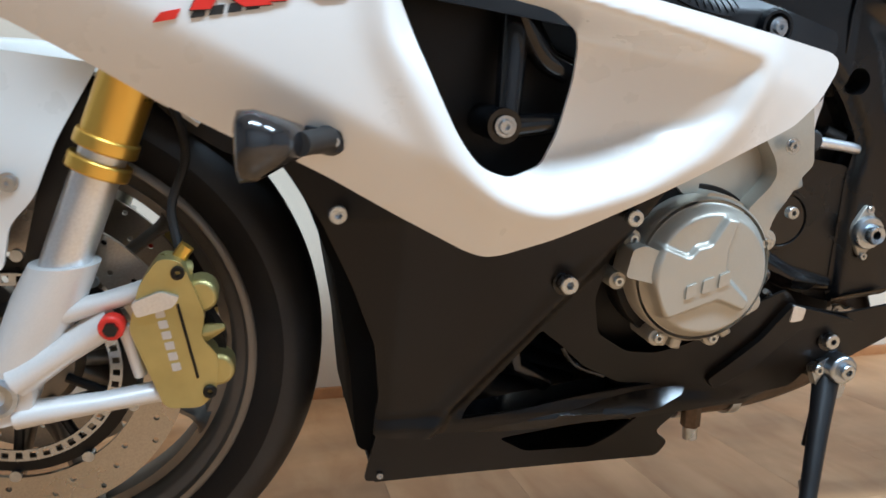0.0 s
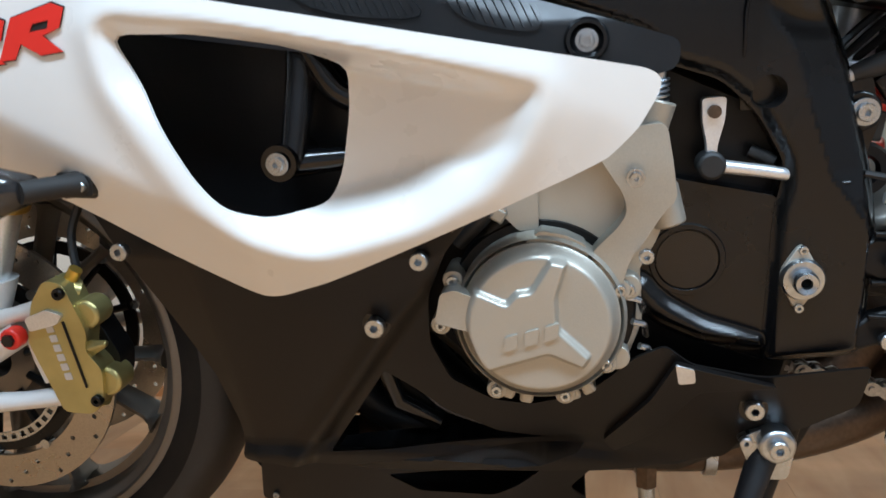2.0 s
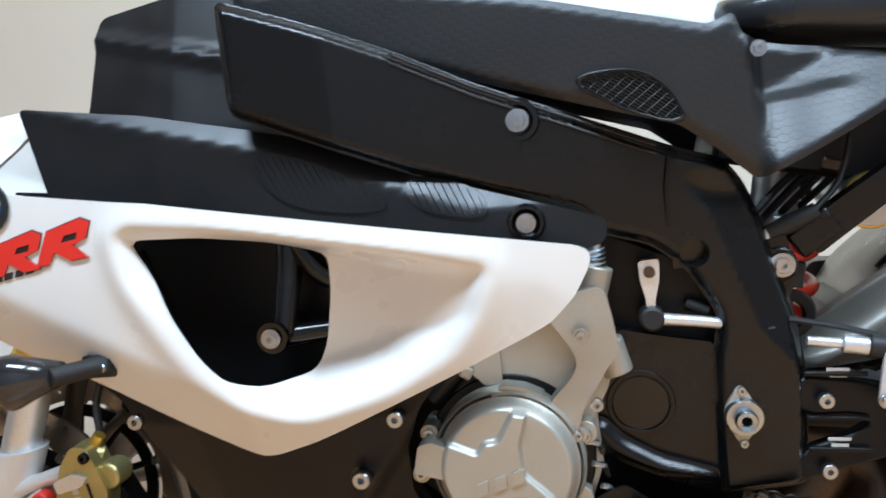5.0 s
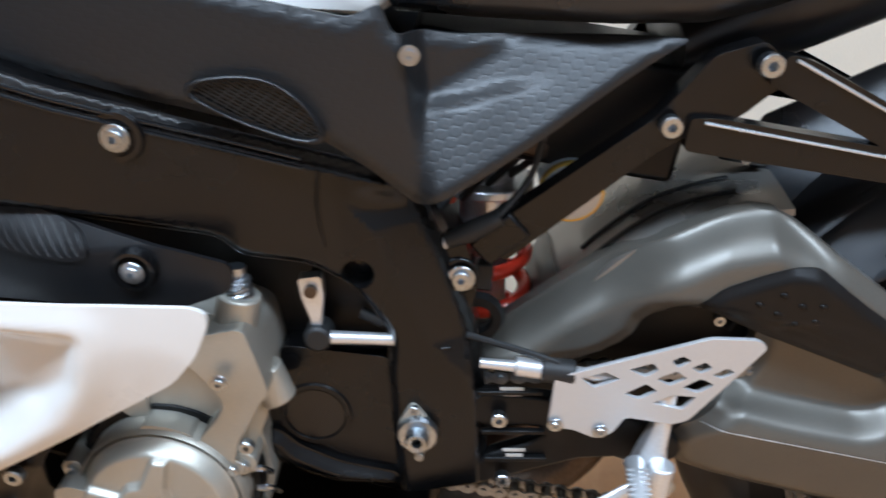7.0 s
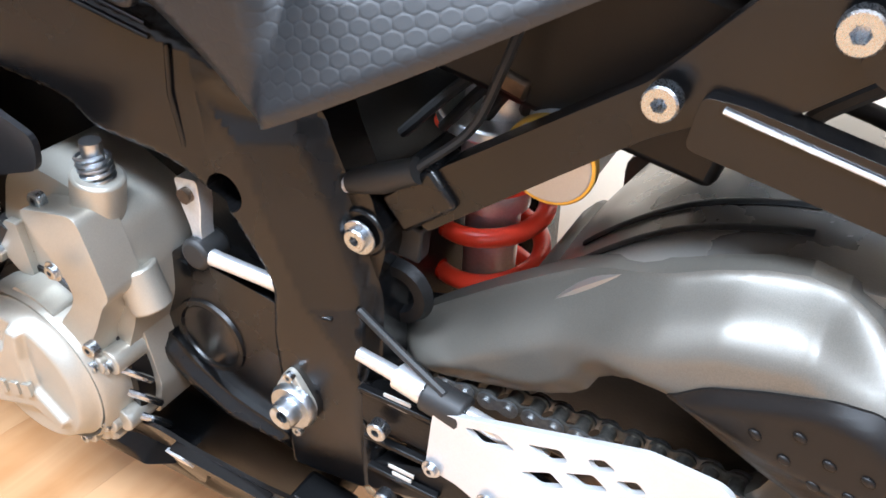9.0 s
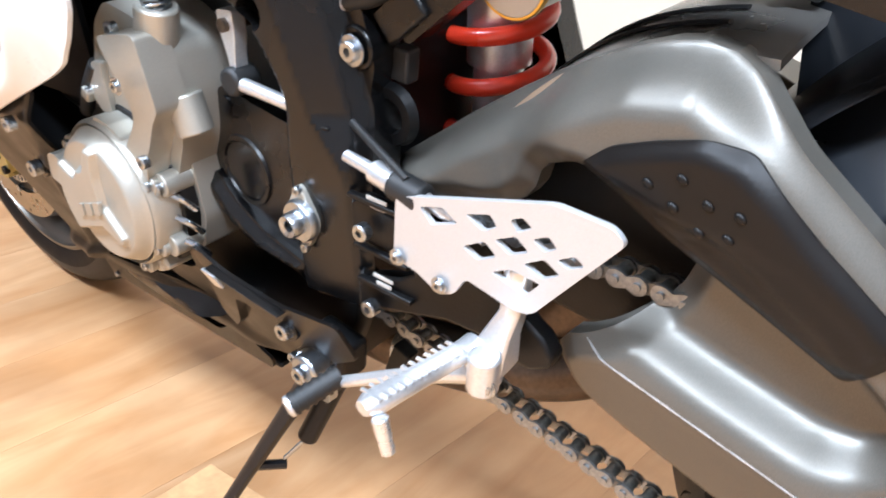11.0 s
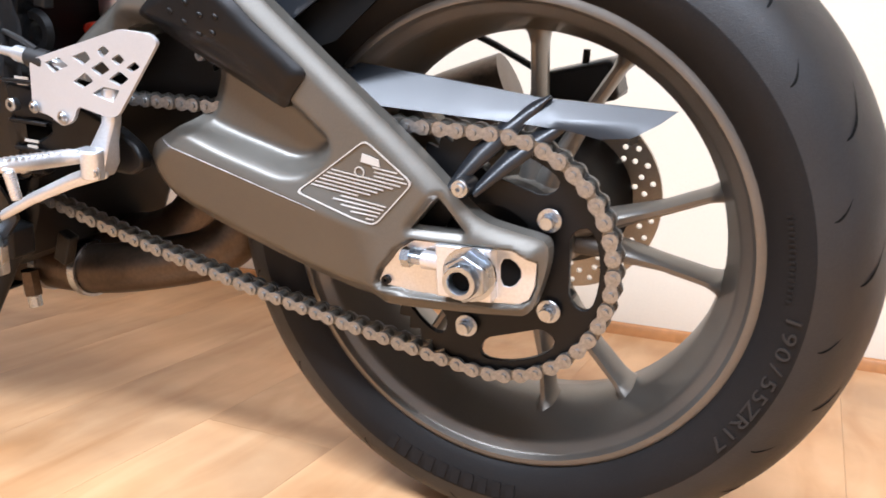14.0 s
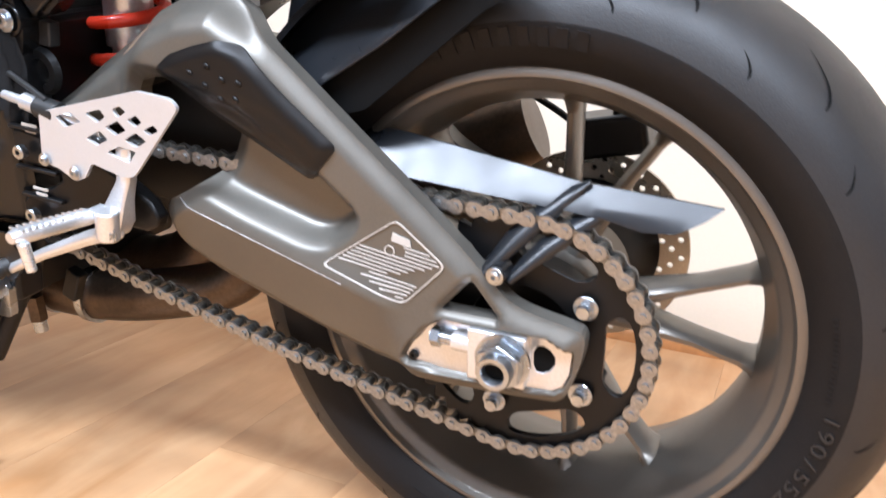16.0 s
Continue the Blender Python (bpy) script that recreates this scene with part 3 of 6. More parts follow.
def chain():
    root = part("chain", block(-0.66, CH_Y, 0.41, 0.02, 0.012, 0.02), CHAINDARK, bike, "worn steel roller drive chain with darker inner links")
    outer, inner = bmesh.new(), bmesh.new()
    for s in (-1, 1):
        figure_eight(outer, s * 0.0098, s * 0.0078, 0.0070, 0.0042)
        figure_eight(inner, s * 0.0074, s * 0.0054, 0.0070, 0.0042)
    for s in (-1, 1):
        pin(outer, s * PITCH / 2, -0.0118, 0.0118, 0.003)
        pin(inner, s * PITCH / 2, -0.0053, 0.0053, 0.0051)
    om, im = finish(outer, "chain_link", CHAIN), finish(inner, "chain_link", CHAINDARK)
    im.materials.clear()
    im.materials.append(CHAINMID)
    # path: round the rear sprocket, along the lower run, round the front one, back on top
    R, r, C, D = 0.1135, 0.05, Vector(REAR), Vector((-0.66, 0.41))
    d = D - C
    base, off = math.atan2(d.y, d.x), math.acos((R - r) / d.length)
    a_top, a_low = base - off, base + off
    p_low_rear, p_low_front = C + R * Vector((math.cos(a_low), math.sin(a_low))), D + r * Vector((math.cos(a_low), math.sin(a_low)))
    p_top_rear, p_top_front = C + R * Vector((math.cos(a_top), math.sin(a_top))), D + r * Vector((math.cos(a_top), math.sin(a_top)))
    path = []
    span = 2 * math.pi - 2 * off
    for i in range(81):
        a = a_top - span * i / 80
        path.append(C + R * Vector((math.cos(a), math.sin(a))))
    for i in range(1, 30):
        f = i / 30
        q = p_low_rear.lerp(p_low_front, f)
        path.append(q + Vector((0, -0.012 * math.sin(math.pi * f))))
    for i in range(31):
        a = a_low - 2 * off * i / 30
        path.append(D + r * Vector((math.cos(a), math.sin(a))))
    for i in range(1, 20):
        path.append(p_top_front.lerp(p_top_rear, i / 20))
    path.append(path[0])
    s = [0]
    for a, b in zip(path, path[1:]):
        s.append(s[-1] + (b - a).length)
    n = int(s[-1] / PITCH) // 2 * 2
    step = s[-1] / n
    xs, zs = [p.x for p in path], [p.y for p in path]
    for k in range(n):
        a = np.array([np.interp(k * step, s, xs), np.interp(k * step, s, zs)])
        b = np.array([np.interp((k + 1) * step, s, xs), np.interp((k + 1) * step, s, zs)])
        m, v = (a + b) / 2, b - a
        ob = new("chain_link", om if k % 2 else im)
        ob.parent = root
        ob.matrix_local = pose(m[0], CH_Y, m[1], 0, -math.degrees(math.atan2(v[1], v[0])), 0)


chain()

# ---- swingarm ----
ARM_OUT = rounded([(-0.540, 0.472), (-0.508, 0.494), (-0.447, 0.534), (-0.368, 0.578), (-0.315, 0.600), (-0.277, 0.605), (-0.245, 0.585), (-0.197, 0.543), (-0.152, 0.503),
                   (-0.054, 0.418), (-0.008, 0.372), (0.008, 0.361), (0.030, 0.3555), (0.058, 0.3505), (0.064, 0.3475), (0.067, 0.340), (0.065, 0.322), (0.056, 0.293), (0.051, 0.283), (0.042, 0.277), (-0.096, 0.270), (-0.146, 0.277),
                   (-0.25, 0.311), (-0.338, 0.347), (-0.358, 0.372), (-0.356, 0.405), (-0.312, 0.428), (-0.288, 0.448), (-0.274, 0.482), (-0.282, 0.503), (-0.325, 0.522), (-0.352, 0.527), (-0.376, 0.520), (-0.390, 0.490), (-0.42, 0.470), (-0.47, 0.466), (-0.535, 0.463)], 1)
POCKET = fillet([(-0.36, 0.53), (-0.37, 0.453), (-0.316, 0.434), (-0.258, 0.412), (-0.187, 0.391), (-0.160, 0.395), (-0.132, 0.420), (-0.176, 0.457), (-0.252, 0.508)], 0.018, 6)
DROP = rounded([(-0.066, 0.341), (-0.035, 0.340), (0.060, 0.341), (0.056, 0.296), (0.038, 0.284), (-0.092, 0.285), (-0.102, 0.296)], 1)
WINDOW = fillet([(-0.060, 0.3485), (-0.0325, 0.380), (-0.005, 0.3485)], 0.004)


def crease_z(X):
    """Height of the folded edge along the lower box of the arm."""
    return 0.4146 - 0.304 * (X + 0.3256)


def arm_form(X, Z):
    edge = sdf(ARM_OUT, X, Z)
    y = -0.153 + 0.012 * np.clip(1 - edge / 0.0145, 0, 1)
    top = np.interp(X, [-0.54, -0.508, -0.447, -0.368, -0.315, -0.277, -0.245, -0.197], [0.472, 0.494, 0.534, 0.578, 0.600, 0.605, 0.585, 0.543])
    y = y + 0.026 * ease(1 - (top - Z) / 0.034) * ease((-0.215 - X) / 0.05) + 0.024 * ease((-0.345 - X) / 0.07) * ease((Z - 0.43) / 0.02)
    y = y + 0.008 * (1 - ease(-sdf(WINDOW, X, Z) / 0.007)) ** 1.5
    pk = sdf(POCKET, X, Z)
    y = y + 0.026 * ease((pk + 0.007) / 0.021)
    crease = crease_z(X)
    fade = ease((-0.085 - X) / 0.03)
    up = np.clip((Z - crease) / 0.024, 0, 1)
    y = y - 0.008 * (1 - up) * fade * (Z > crease) + fade * np.where(Z <= crease, 0.30 * (crease - Z) - 0.008, 0)
    return y


arm_soft = soft(arm_form, 0.0026)


def arm_y(X, Z):
    return arm_soft(X, Z) + 0.012 * ease((sdf(DROP, X, Z) + 0.001) / 0.005)


def swingarm():
    ob = shaped("swingarm", ARM_OUT, arm_y, 0.016, ARM, bike, "bronze-grey painted aluminium swingarm with a black protector", [WINDOW], 0.003)
    leg = fillet([(-0.45, 0.53), (-0.33, 0.52), (-0.06, 0.365), (0.06, 0.350), (0.05, 0.285), (-0.10, 0.28), (-0.34, 0.35), (-0.45, 0.44)], 0.02)
    part("swingarm_right_leg", panel(leg, 0.115, 0.04), ARM, bike, bevel=0.008)
    part("swingarm_bridge", block(-0.42, 0, 0.47, 0.10, 0.15, 0.07, 20), ARM, bike, bevel=0.02)
    crown = curve_points([(-0.445, 0, 0.515), (-0.415, 0, 0.552), (-0.36, 0, 0.590), (-0.30, 0, 0.606), (-0.25, 0, 0.606)], 6)
    rings = [[(x, y, z - 0.9 * y * y) for y in np.linspace(-0.106, 0.106, 17)] + [(x, y, z - 0.9 * y * y - 0.006) for y in np.linspace(0.106, -0.106, 17)] for x, _, z in crown]
    top = part("bridge_cover", loft(rings), BRIDGE_LIT, ob, "bronze-grey top of the swingarm bridge, lightened for the wall's reflection", angle=60)
    for y in (-0.075, -0.05):
        part("cover_slot", tube([(x, y, z - 0.9 * y * y + 0.0015) for x, _, z in crown[5:20]], 0.0035, 8, flat=0.4), CABLE, top)
    part("arm_front", panel(rounded([(-0.60, 0.40), (-0.45, 0.385), (-0.34, 0.37), (-0.30, 0.42), (-0.27, 0.45), (-0.27, 0.51), (-0.36, 0.52), (-0.46, 0.49), (-0.60, 0.46)], 1), -0.085, 0.03), DARK, ob, bevel=0.006)
    worn = [(x, float(arm_y(np.array([x]), np.array([z]))[0]) - 0.0003, z) for x, z in ((q, crease_z(q)) for q in np.linspace(-0.330, -0.150, 24))]
    part("worn_edge", tube(worn, [0.0003 + 0.0005 * abs(math.sin(7.3 * k)) * (1 - k / 26) for k in range(24)], 6), ALU, ob, "bare metal along a rubbed edge")
    # machined axle mount
    inset = [(x * 0.97 - 0.0, 0.313 + (z - 0.313) * 0.93) for x, z in DROP]
    part("axle_mount", panel(inset, -0.1425, 0.004, [rounded([(0.024, 0.329), (0.036, 0.330), (0.045, 0.318), (0.036, 0.304), (0.024, 0.305)], 1)]), ALU, ob, "bright machined axle recess", bevel=0.0008)
    # black sheet as the shade inside the slot
    part("slot_shadow", panel(rounded([(0.022, 0.332), (0.048, 0.332), (0.048, 0.302), (0.022, 0.302)], 1), -0.1418, 0.002), GROOVE_SHADE, ob)
    part("axle_block", block(-0.005, -0.149, 0.3165, 0.052, 0.016, 0.048), ALU, ob, "bright axle adjuster block", bevel=0.0015)
    part("adjuster_bolt", tube([(-0.068, -0.149, 0.323), (-0.028, -0.149, 0.322)], 0.0055, 14), STEEL, ob)
    part("adjuster_nut", tube([(-0.066, -0.149, 0.323), (-0.058, -0.149, 0.323)], 0.0095, 6), STEEL, ob)
    part("adjuster_sleeve", tube([(-0.046, -0.149, 0.3225), (-0.03, -0.149, 0.322)], 0.0085, 18), ALU, ob)
    bolt(ob, -0.088, -0.144, 0.296, 0.005, DARKBOLT)
    nut = bmesh.new()
    bmesh.ops.create_cone(nut, cap_ends=True, segments=6, radius1=0.0215, radius2=0.0215, depth=0.014, matrix=pose(0.002, -0.166, 0.3175, 90, 0, 0))
    part("axle_nut", nut, STEEL, ob, "large zinc-plated axle nut", bevel=0.0016)
    part("nut_washer", turned([(0.012, -0.157), (0.0245, -0.157), (0.0245, -0.160), (0.012, -0.160)], (0.002, 0.3175), 40), STEEL, ob)
    part("axle_end", turned([(0.0095, -0.150), (0.0095, -0.181), (0.0105, -0.183), (0.0145, -0.183), (0.0155, -0.181), (0.0155, -0.150)], (0.002, 0.3175), 40), STEEL, ob)
    # black disc over the nut face, painted shade of a hollow axle
    part("axle_bore_shade", turned([(0.0, -0.1738), (0.0097, -0.1738), (0.0097, -0.160), (0.0, -0.160)], (0.002, 0.3175), 24), GROOVE_SHADE, ob)
    # stick-on label
    LAB = [(-0.0965, 0.428), (-0.051, 0.392), (-0.0915, 0.350), (-0.171, 0.3765)]
    ring = dense(fillet(LAB, 0.007), 0.003)
    cx, cz = sum(p[0] for p in LAB) / 4, sum(p[1] for p in LAB) / 4
    inner = [(cx + (x - cx) * 0.965, cz + (z - cz) * 0.965) for x, z in ring]
    lab = part("label_border", panel(ring, lambda X, Z: arm_y(X, Z) - 0.0012, 0.0008, [inner], 0.0065), PRINT, ob, "printed warning label outline")
    rnd = random.Random(4)
    back = [(cx + (x - cx) * 0.9, cz + (z - cz) * 0.9) for x, z in LAB]

    def bar(x0, x1, z0, th):
        quad = [(x0, z0), (x1, z0 - (x1 - x0) * 0.16), (x1, z0 - (x1 - x0) * 0.16 + th), (x0, z0 + th)]
        part("label_line", panel(dense(quad), lambda X, Z: arm_y(X, Z) - 0.0012, 0.0008), PRINT, lab)

    for k in range(19):
        z = 0.407 - k * 0.0037
        xs = np.linspace(-0.175, -0.045, 260)
        zz = z - (xs + 0.115) * 0.16
        ins = xs[sdf(back, xs, zz) > 0]
        if len(ins) < 8:
            continue
        a, b = ins[0], ins[-1]
        if k < 3:
            a = a + 0.55 * (b - a)
        elif k < 9:
            b = b - (b - a) * (0.06 + 0.08 * (k - 3)) * rnd.uniform(0.7, 1.1)
        else:
            a = a + (b - a) * (0.42 - 0.03 * (k - 9)) * rnd.uniform(0.8, 1.05)
        if b - a > 0.006:
            bar(a, b, z - (a + 0.115) * 0.16, 0.0010)
    pic = [(-0.100, 0.4155), (-0.084, 0.411), (-0.083, 0.404), (-0.102, 0.408)]
    part("label_picture", panel(pic, lambda X, Z: arm_y(X, Z) - 0.0012, 0.0008), PRINT, lab, "small printed diagram")
    rg = [(-0.104 + 0.005 * math.cos(t), 0.3985 + 0.005 * math.sin(t)) for t in np.linspace(0, 6.283, 20, endpoint=False)]
    rh = [(-0.104 + 0.004 * math.cos(t), 0.3985 + 0.004 * math.sin(t)) for t in np.linspace(0, 6.283, 20, endpoint=False)]
    part("label_ring", panel(rg, lambda X, Z: arm_y(X, Z) - 0.0012, 0.0008, [rh]), PRINT, lab)
    # black protector
    PAD = fillet([(-0.339, 0.535), (-0.318, 0.551), (-0.290, 0.560), (-0.264, 0.566), (-0.241, 0.562), (-0.2035, 0.527), (-0.151, 0.483), (-0.180, 0.450), (-0.222, 0.472), (-0.285, 0.504), (-0.319, 0.524)], 0.006)

    def pad_form(X, Z):
        e = sdf(PAD, X, Z)
        step_in = sdf(rounded([(-0.285, 0.515), (-0.225, 0.52), (-0.16, 0.475), (-0.178, 0.460), (-0.25, 0.502)], 1), X, Z)
        return np.minimum(arm_soft(X, Z), -0.148 + 0.016 * ease((Z - 0.52) / 0.06)) - 0.007 + 0.006 * np.clip(1 - e / 0.007, 0, 1) + 0.0015 * ease(step_in / 0.004)
    pad_y = soft(pad_form, 0.003)
    pad = shaped("arm_protector", PAD, pad_y, 0.012, LOWER, ob, "satin black plastic swingarm protector with raised dots", (), 0.003)
    bm = bmesh.new()
    bmesh.ops.create_uvsphere(bm, u_segments=12, v_segments=6, radius=1, matrix=Matrix.Diagonal((0.0038, 0.0016, 0.0024, 1)))
    dot = finish(bm, "dot", LOWER)
    for i, (x, z) in enumerate([(-0.291, 0.538), (-0.272, 0.545), (-0.276, 0.528), (-0.257, 0.534), (-0.240, 0.532), (-0.261, 0.517), (-0.245, 0.518)]):
        o = new("dot", dot)
        o.parent = pad
        o.matrix_local = pose(x, float(pad_y(np.array([x]), np.array([z]))[0]) - 0.0004, z, 0, 35, 0)
    return ob


arm = swingarm()
bolt(arm, -0.307, -0.108, 0.493, 0.006)


def chain_guard():
    top = [(-0.19, 0.490), (-0.12, 0.483), (0.043, 0.460), (0.157, 0.452)]
    low = [(-0.16, 0.455), (-0.10, 0.450), (0.043, 0.439), (0.075, 0.435), (0.099, 0.430), (0.124, 0.432), (0.145, 0.443)]
    out = top + list(reversed(low))
    ob = part("chain_guard", panel(out, lambda X, Z: -0.110 + 0.88 * np.clip(Z - (0.452 - (X + 0.15) * 0.06), 0, 1), 0.003, (), 0.006), SATIN, bike, "satin black chain guard blade")
    for a, b, w in (((-0.022, -0.145, 0.388), (0.052, -0.098, 0.462), 0.011), ((0.0, -0.145, 0.385), (0.085, -0.098, 0.452), 0.010)):
        A, B = Vector(a), Vector(b)
        d = (B - A).normalized()
        up = Vector((-d.z, 0, d.x))
        rings = []
        for f, k in ((0, 0.45), (0.15, 0.7), (0.35, 1.0), (0.6, 1.0), (0.8, 0.7), (1.0, 0.12)):
            c = A.lerp(B, f) + up * 0.006 * math.sin(math.pi * f)
            rings.append([c + up * w * k * v + Vector((0, 0.009 * k * (0.4 + v) ** 2, 0)) for v in np.linspace(-1, 1, 9)] + [c + up * w * k * v + Vector((0, 0.009 * k * (0.4 + v) ** 2 + 0.004, 0)) for v in np.linspace(1, -1, 9)])
        part("guard_stay", loft(rings), SATIN, ob)
    part("guard_lug", tube([(-0.009, -0.128, 0.390), (-0.009, -0.1505, 0.390)], 0.0085, 18), BLACK, ob, bevel=0.001)
    bolt(ob, -0.009, -0.152, 0.390, 0.0068, WASHER)


chain_guard()


def hugger():
    """The rear mudguard that hugs the tyre."""
    prof = [(0.345, -0.098), (0.338, -0.104), (0.349, -0.09), (0.358, -0.05), (0.361, 0), (0.358, 0.05), (0.349, 0.09), (0.338, 0.104), (0.332, 0.1), (0.343, 0.088), (0.352, 0.05), (0.355, 0), (0.352, -0.05), (0.343, -0.088)]
    ob = part("hugger", turned(prof, REAR, 30, True, 98, 152), BLACK, bike, "black rear mudguard close over the tyre", angle=75)
    flank = fillet([(-0.266, 0.605), (-0.250, 0.556), (-0.226, 0.526), (-0.209, 0.512), (-0.120, 0.566), (-0.07, 0.602), (-0.02, 0.640), (-0.02, 0.690), (-0.15, 0.690), (-0.25, 0.645)], 0.006)
    shaped("hugger_side", flank, lambda X, Z: -0.122 + 0.75 * np.clip((Z - 0.515) - (X + 0.21) * 0.62, 0, 1), 0.003, SATIN, ob, "satin black mudguard flank", (), 0.006)
    # black sheet that stands in for the shade below the flank
    part("hugger_shade", panel(fillet([(-0.209, 0.513), (-0.120, 0.567), (-0.07, 0.603), (-0.02, 0.641), (0.005, 0.615), (-0.035, 0.595), (-0.145, 0.508), (-0.196, 0.494)], 0.004), -0.112, 0.003), GROOVE_SHADE, ob)
    part("hugger_bar", panel(fillet([(-0.272, 0.570), (-0.255, 0.578), (-0.236, 0.545), (-0.204, 0.503), (-0.213, 0.495), (-0.25, 0.535)], 0.004), -0.134, 0.008), BLACK, ob, bevel=0.002)
    bolt(ob, -0.226, -0.134, 0.559, 0.006)
    part("hugger_clip", block(-0.275, -0.03, 0.622, 0.045, 0.03, 0.014, 15), BLACK, ob, bevel=0.003)
    bolt(ob, -0.275, -0.047, 0.620, 0.005)


hugger()


def rear_brake():
    outer = [(REAR[0] + 0.11 * math.cos(t), REAR[1] + 0.11 * math.sin(t)) for t in np.linspace(0, 2 * math.pi, 72, endpoint=False)]
    holes = [[(REAR[0] + 0.074 * math.cos(t), REAR[1] + 0.074 * math.sin(t)) for t in np.linspace(0, 2 * math.pi, 48, endpoint=False)]]
    for k in range(30):
        for r, off in ((0.101, 0), (0.0905, 6), (0.081, 0))[: 2 + k % 2]:
            a = radians(12 * k + off)
            holes.append([(REAR[0] + r * math.cos(a) + 0.0033 * math.cos(t), REAR[1] + r * math.sin(a) + 0.0033 * math.sin(t)) for t in np.linspace(0, 2 * math.pi, 8, endpoint=False)])
    part("brake_disc", panel(outer, 0.12, 0.005, holes), DISC, rear, "drilled rear brake disc")
    part("disc_carrier", turned([(0.05, 0.06), (0.078, 0.118), (0.078, 0.124), (0.05, 0.1)], REAR, 40), DARK, rear)
    cal = part("rear_caliper", block(0.015, 0.145, 0.443, 0.085, 0.055, 0.045, -12), BLACK, bike, "black rear brake caliper", bevel=0.006)
    part("caliper_neck", block(0.0, 0.15, 0.416, 0.05, 0.04, 0.04, 20), BLACK, cal, bevel=0.006)
    part("bleed_nipple", tube([(0.02, 0.13, 0.461), (0.022, 0.13, 0.482)], 0.004, 10), DARK, cal)
    part("brake_hose", tube(curve_points([(-0.02, 0.14, 0.446), (-0.06, 0.14, 0.47), (-0.12, 0.13, 0.5), (-0.2, 0.12, 0.51)]), 0.004, 8), CABLE, cal)


rear_brake()

# ---- fairing ----
FAIR = [(-1.119, 0.700), (-1.083, 0.695), (-0.973, 0.673), (-0.880, 0.654), (-0.773, 0.632), (-0.716, 0.620), (-0.706, 0.613), (-0.708, 0.602), (-0.722, 0.578), (-0.744, 0.556),
        (-0.770, 0.543), (-0.820, 0.522), (-0.893, 0.492), (-0.970, 0.460), (-1.010, 0.447), (-1.026, 0.446), (-1.042, 0.452), (-1.103, 0.487), (-1.156, 0.519), (-1.186, 0.535),
        (-1.221, 0.547), (-1.286, 0.580), (-1.319, 0.600), (-1.379, 0.633), (-1.46, 0.665), (-1.56, 0.70), (-1.62, 0.76), (-1.60, 0.83), (-1.50, 0.84), (-1.40, 0.80), (-1.33, 0.757), (-1.27, 0.728), (-1.208, 0.714)]
HOLE = fillet([(-1.109, 0.664), (-1.044, 0.661), (-0.980, 0.649), (-0.943, 0.632), (-0.945, 0.596), (-0.956, 0.547), (-0.970, 0.520), (-1.010, 0.516), (-1.040, 0.528), (-1.058, 0.551), (-1.075, 0.585), (-1.091, 0.622)], 0.012, 3)
SCOOP = fillet([(-1.120, 0.670), (-1.104, 0.679), (-1.042, 0.671), (-0.941, 0.648), (-0.785, 0.615), (-0.802, 0.568), (-0.827, 0.534), (-0.887, 0.504), (-0.968, 0.483), (-0.997, 0.487), (-1.034, 0.505), (-1.066, 0.540), (-1.094, 0.588), (-1.114, 0.628)], 0.014, 3)


def fair_base(X, Z):
    y = -0.288 + 0.3 * (X + 1.05) ** 2 + 0.6 * (Z - 0.66) ** 2
    return y + 0.9 * np.clip(-1.35 - X, 0, 1) ** 2


LOWER_EDGE = [(-1.62, 0.72), (-1.46, 0.665), (-1.379, 0.633), (-1.186, 0.535), (-1.022, 0.444), (-0.893, 0.492), (-0.768, 0.543), (-0.768, 0.3), (-1.62, 0.3)]


def fair_form(X, Z):
    y = fair_base(X, Z)
    s = sdf(SCOOP, X, Z)
    depth = 0.006 + 0.050 * ease((-0.79 - X) / 0.16) * (0.12 + 0.88 * ease((X + 1.06) / 0.09))
    bed = ease(s / (0.018 + 0.030 * ease((0.60 - 0.2 * (X + 0.95) - Z) / 0.04)))
    y = y + depth * bed
    y = y - 0.005 * np.exp(-(s / 0.015) ** 2) * ease((-0.72 - X) / 0.08)
    band = np.clip(0.055 + sdf(LOWER_EDGE, X, Z), 0, 1)
    band = band * band / (band + 0.012)
    y = y + 0.42 * band * (0.35 + 0.65 * ease((-0.93 - X) / 0.12))
    return y


fair_y = soft(fair_form, 0.004)


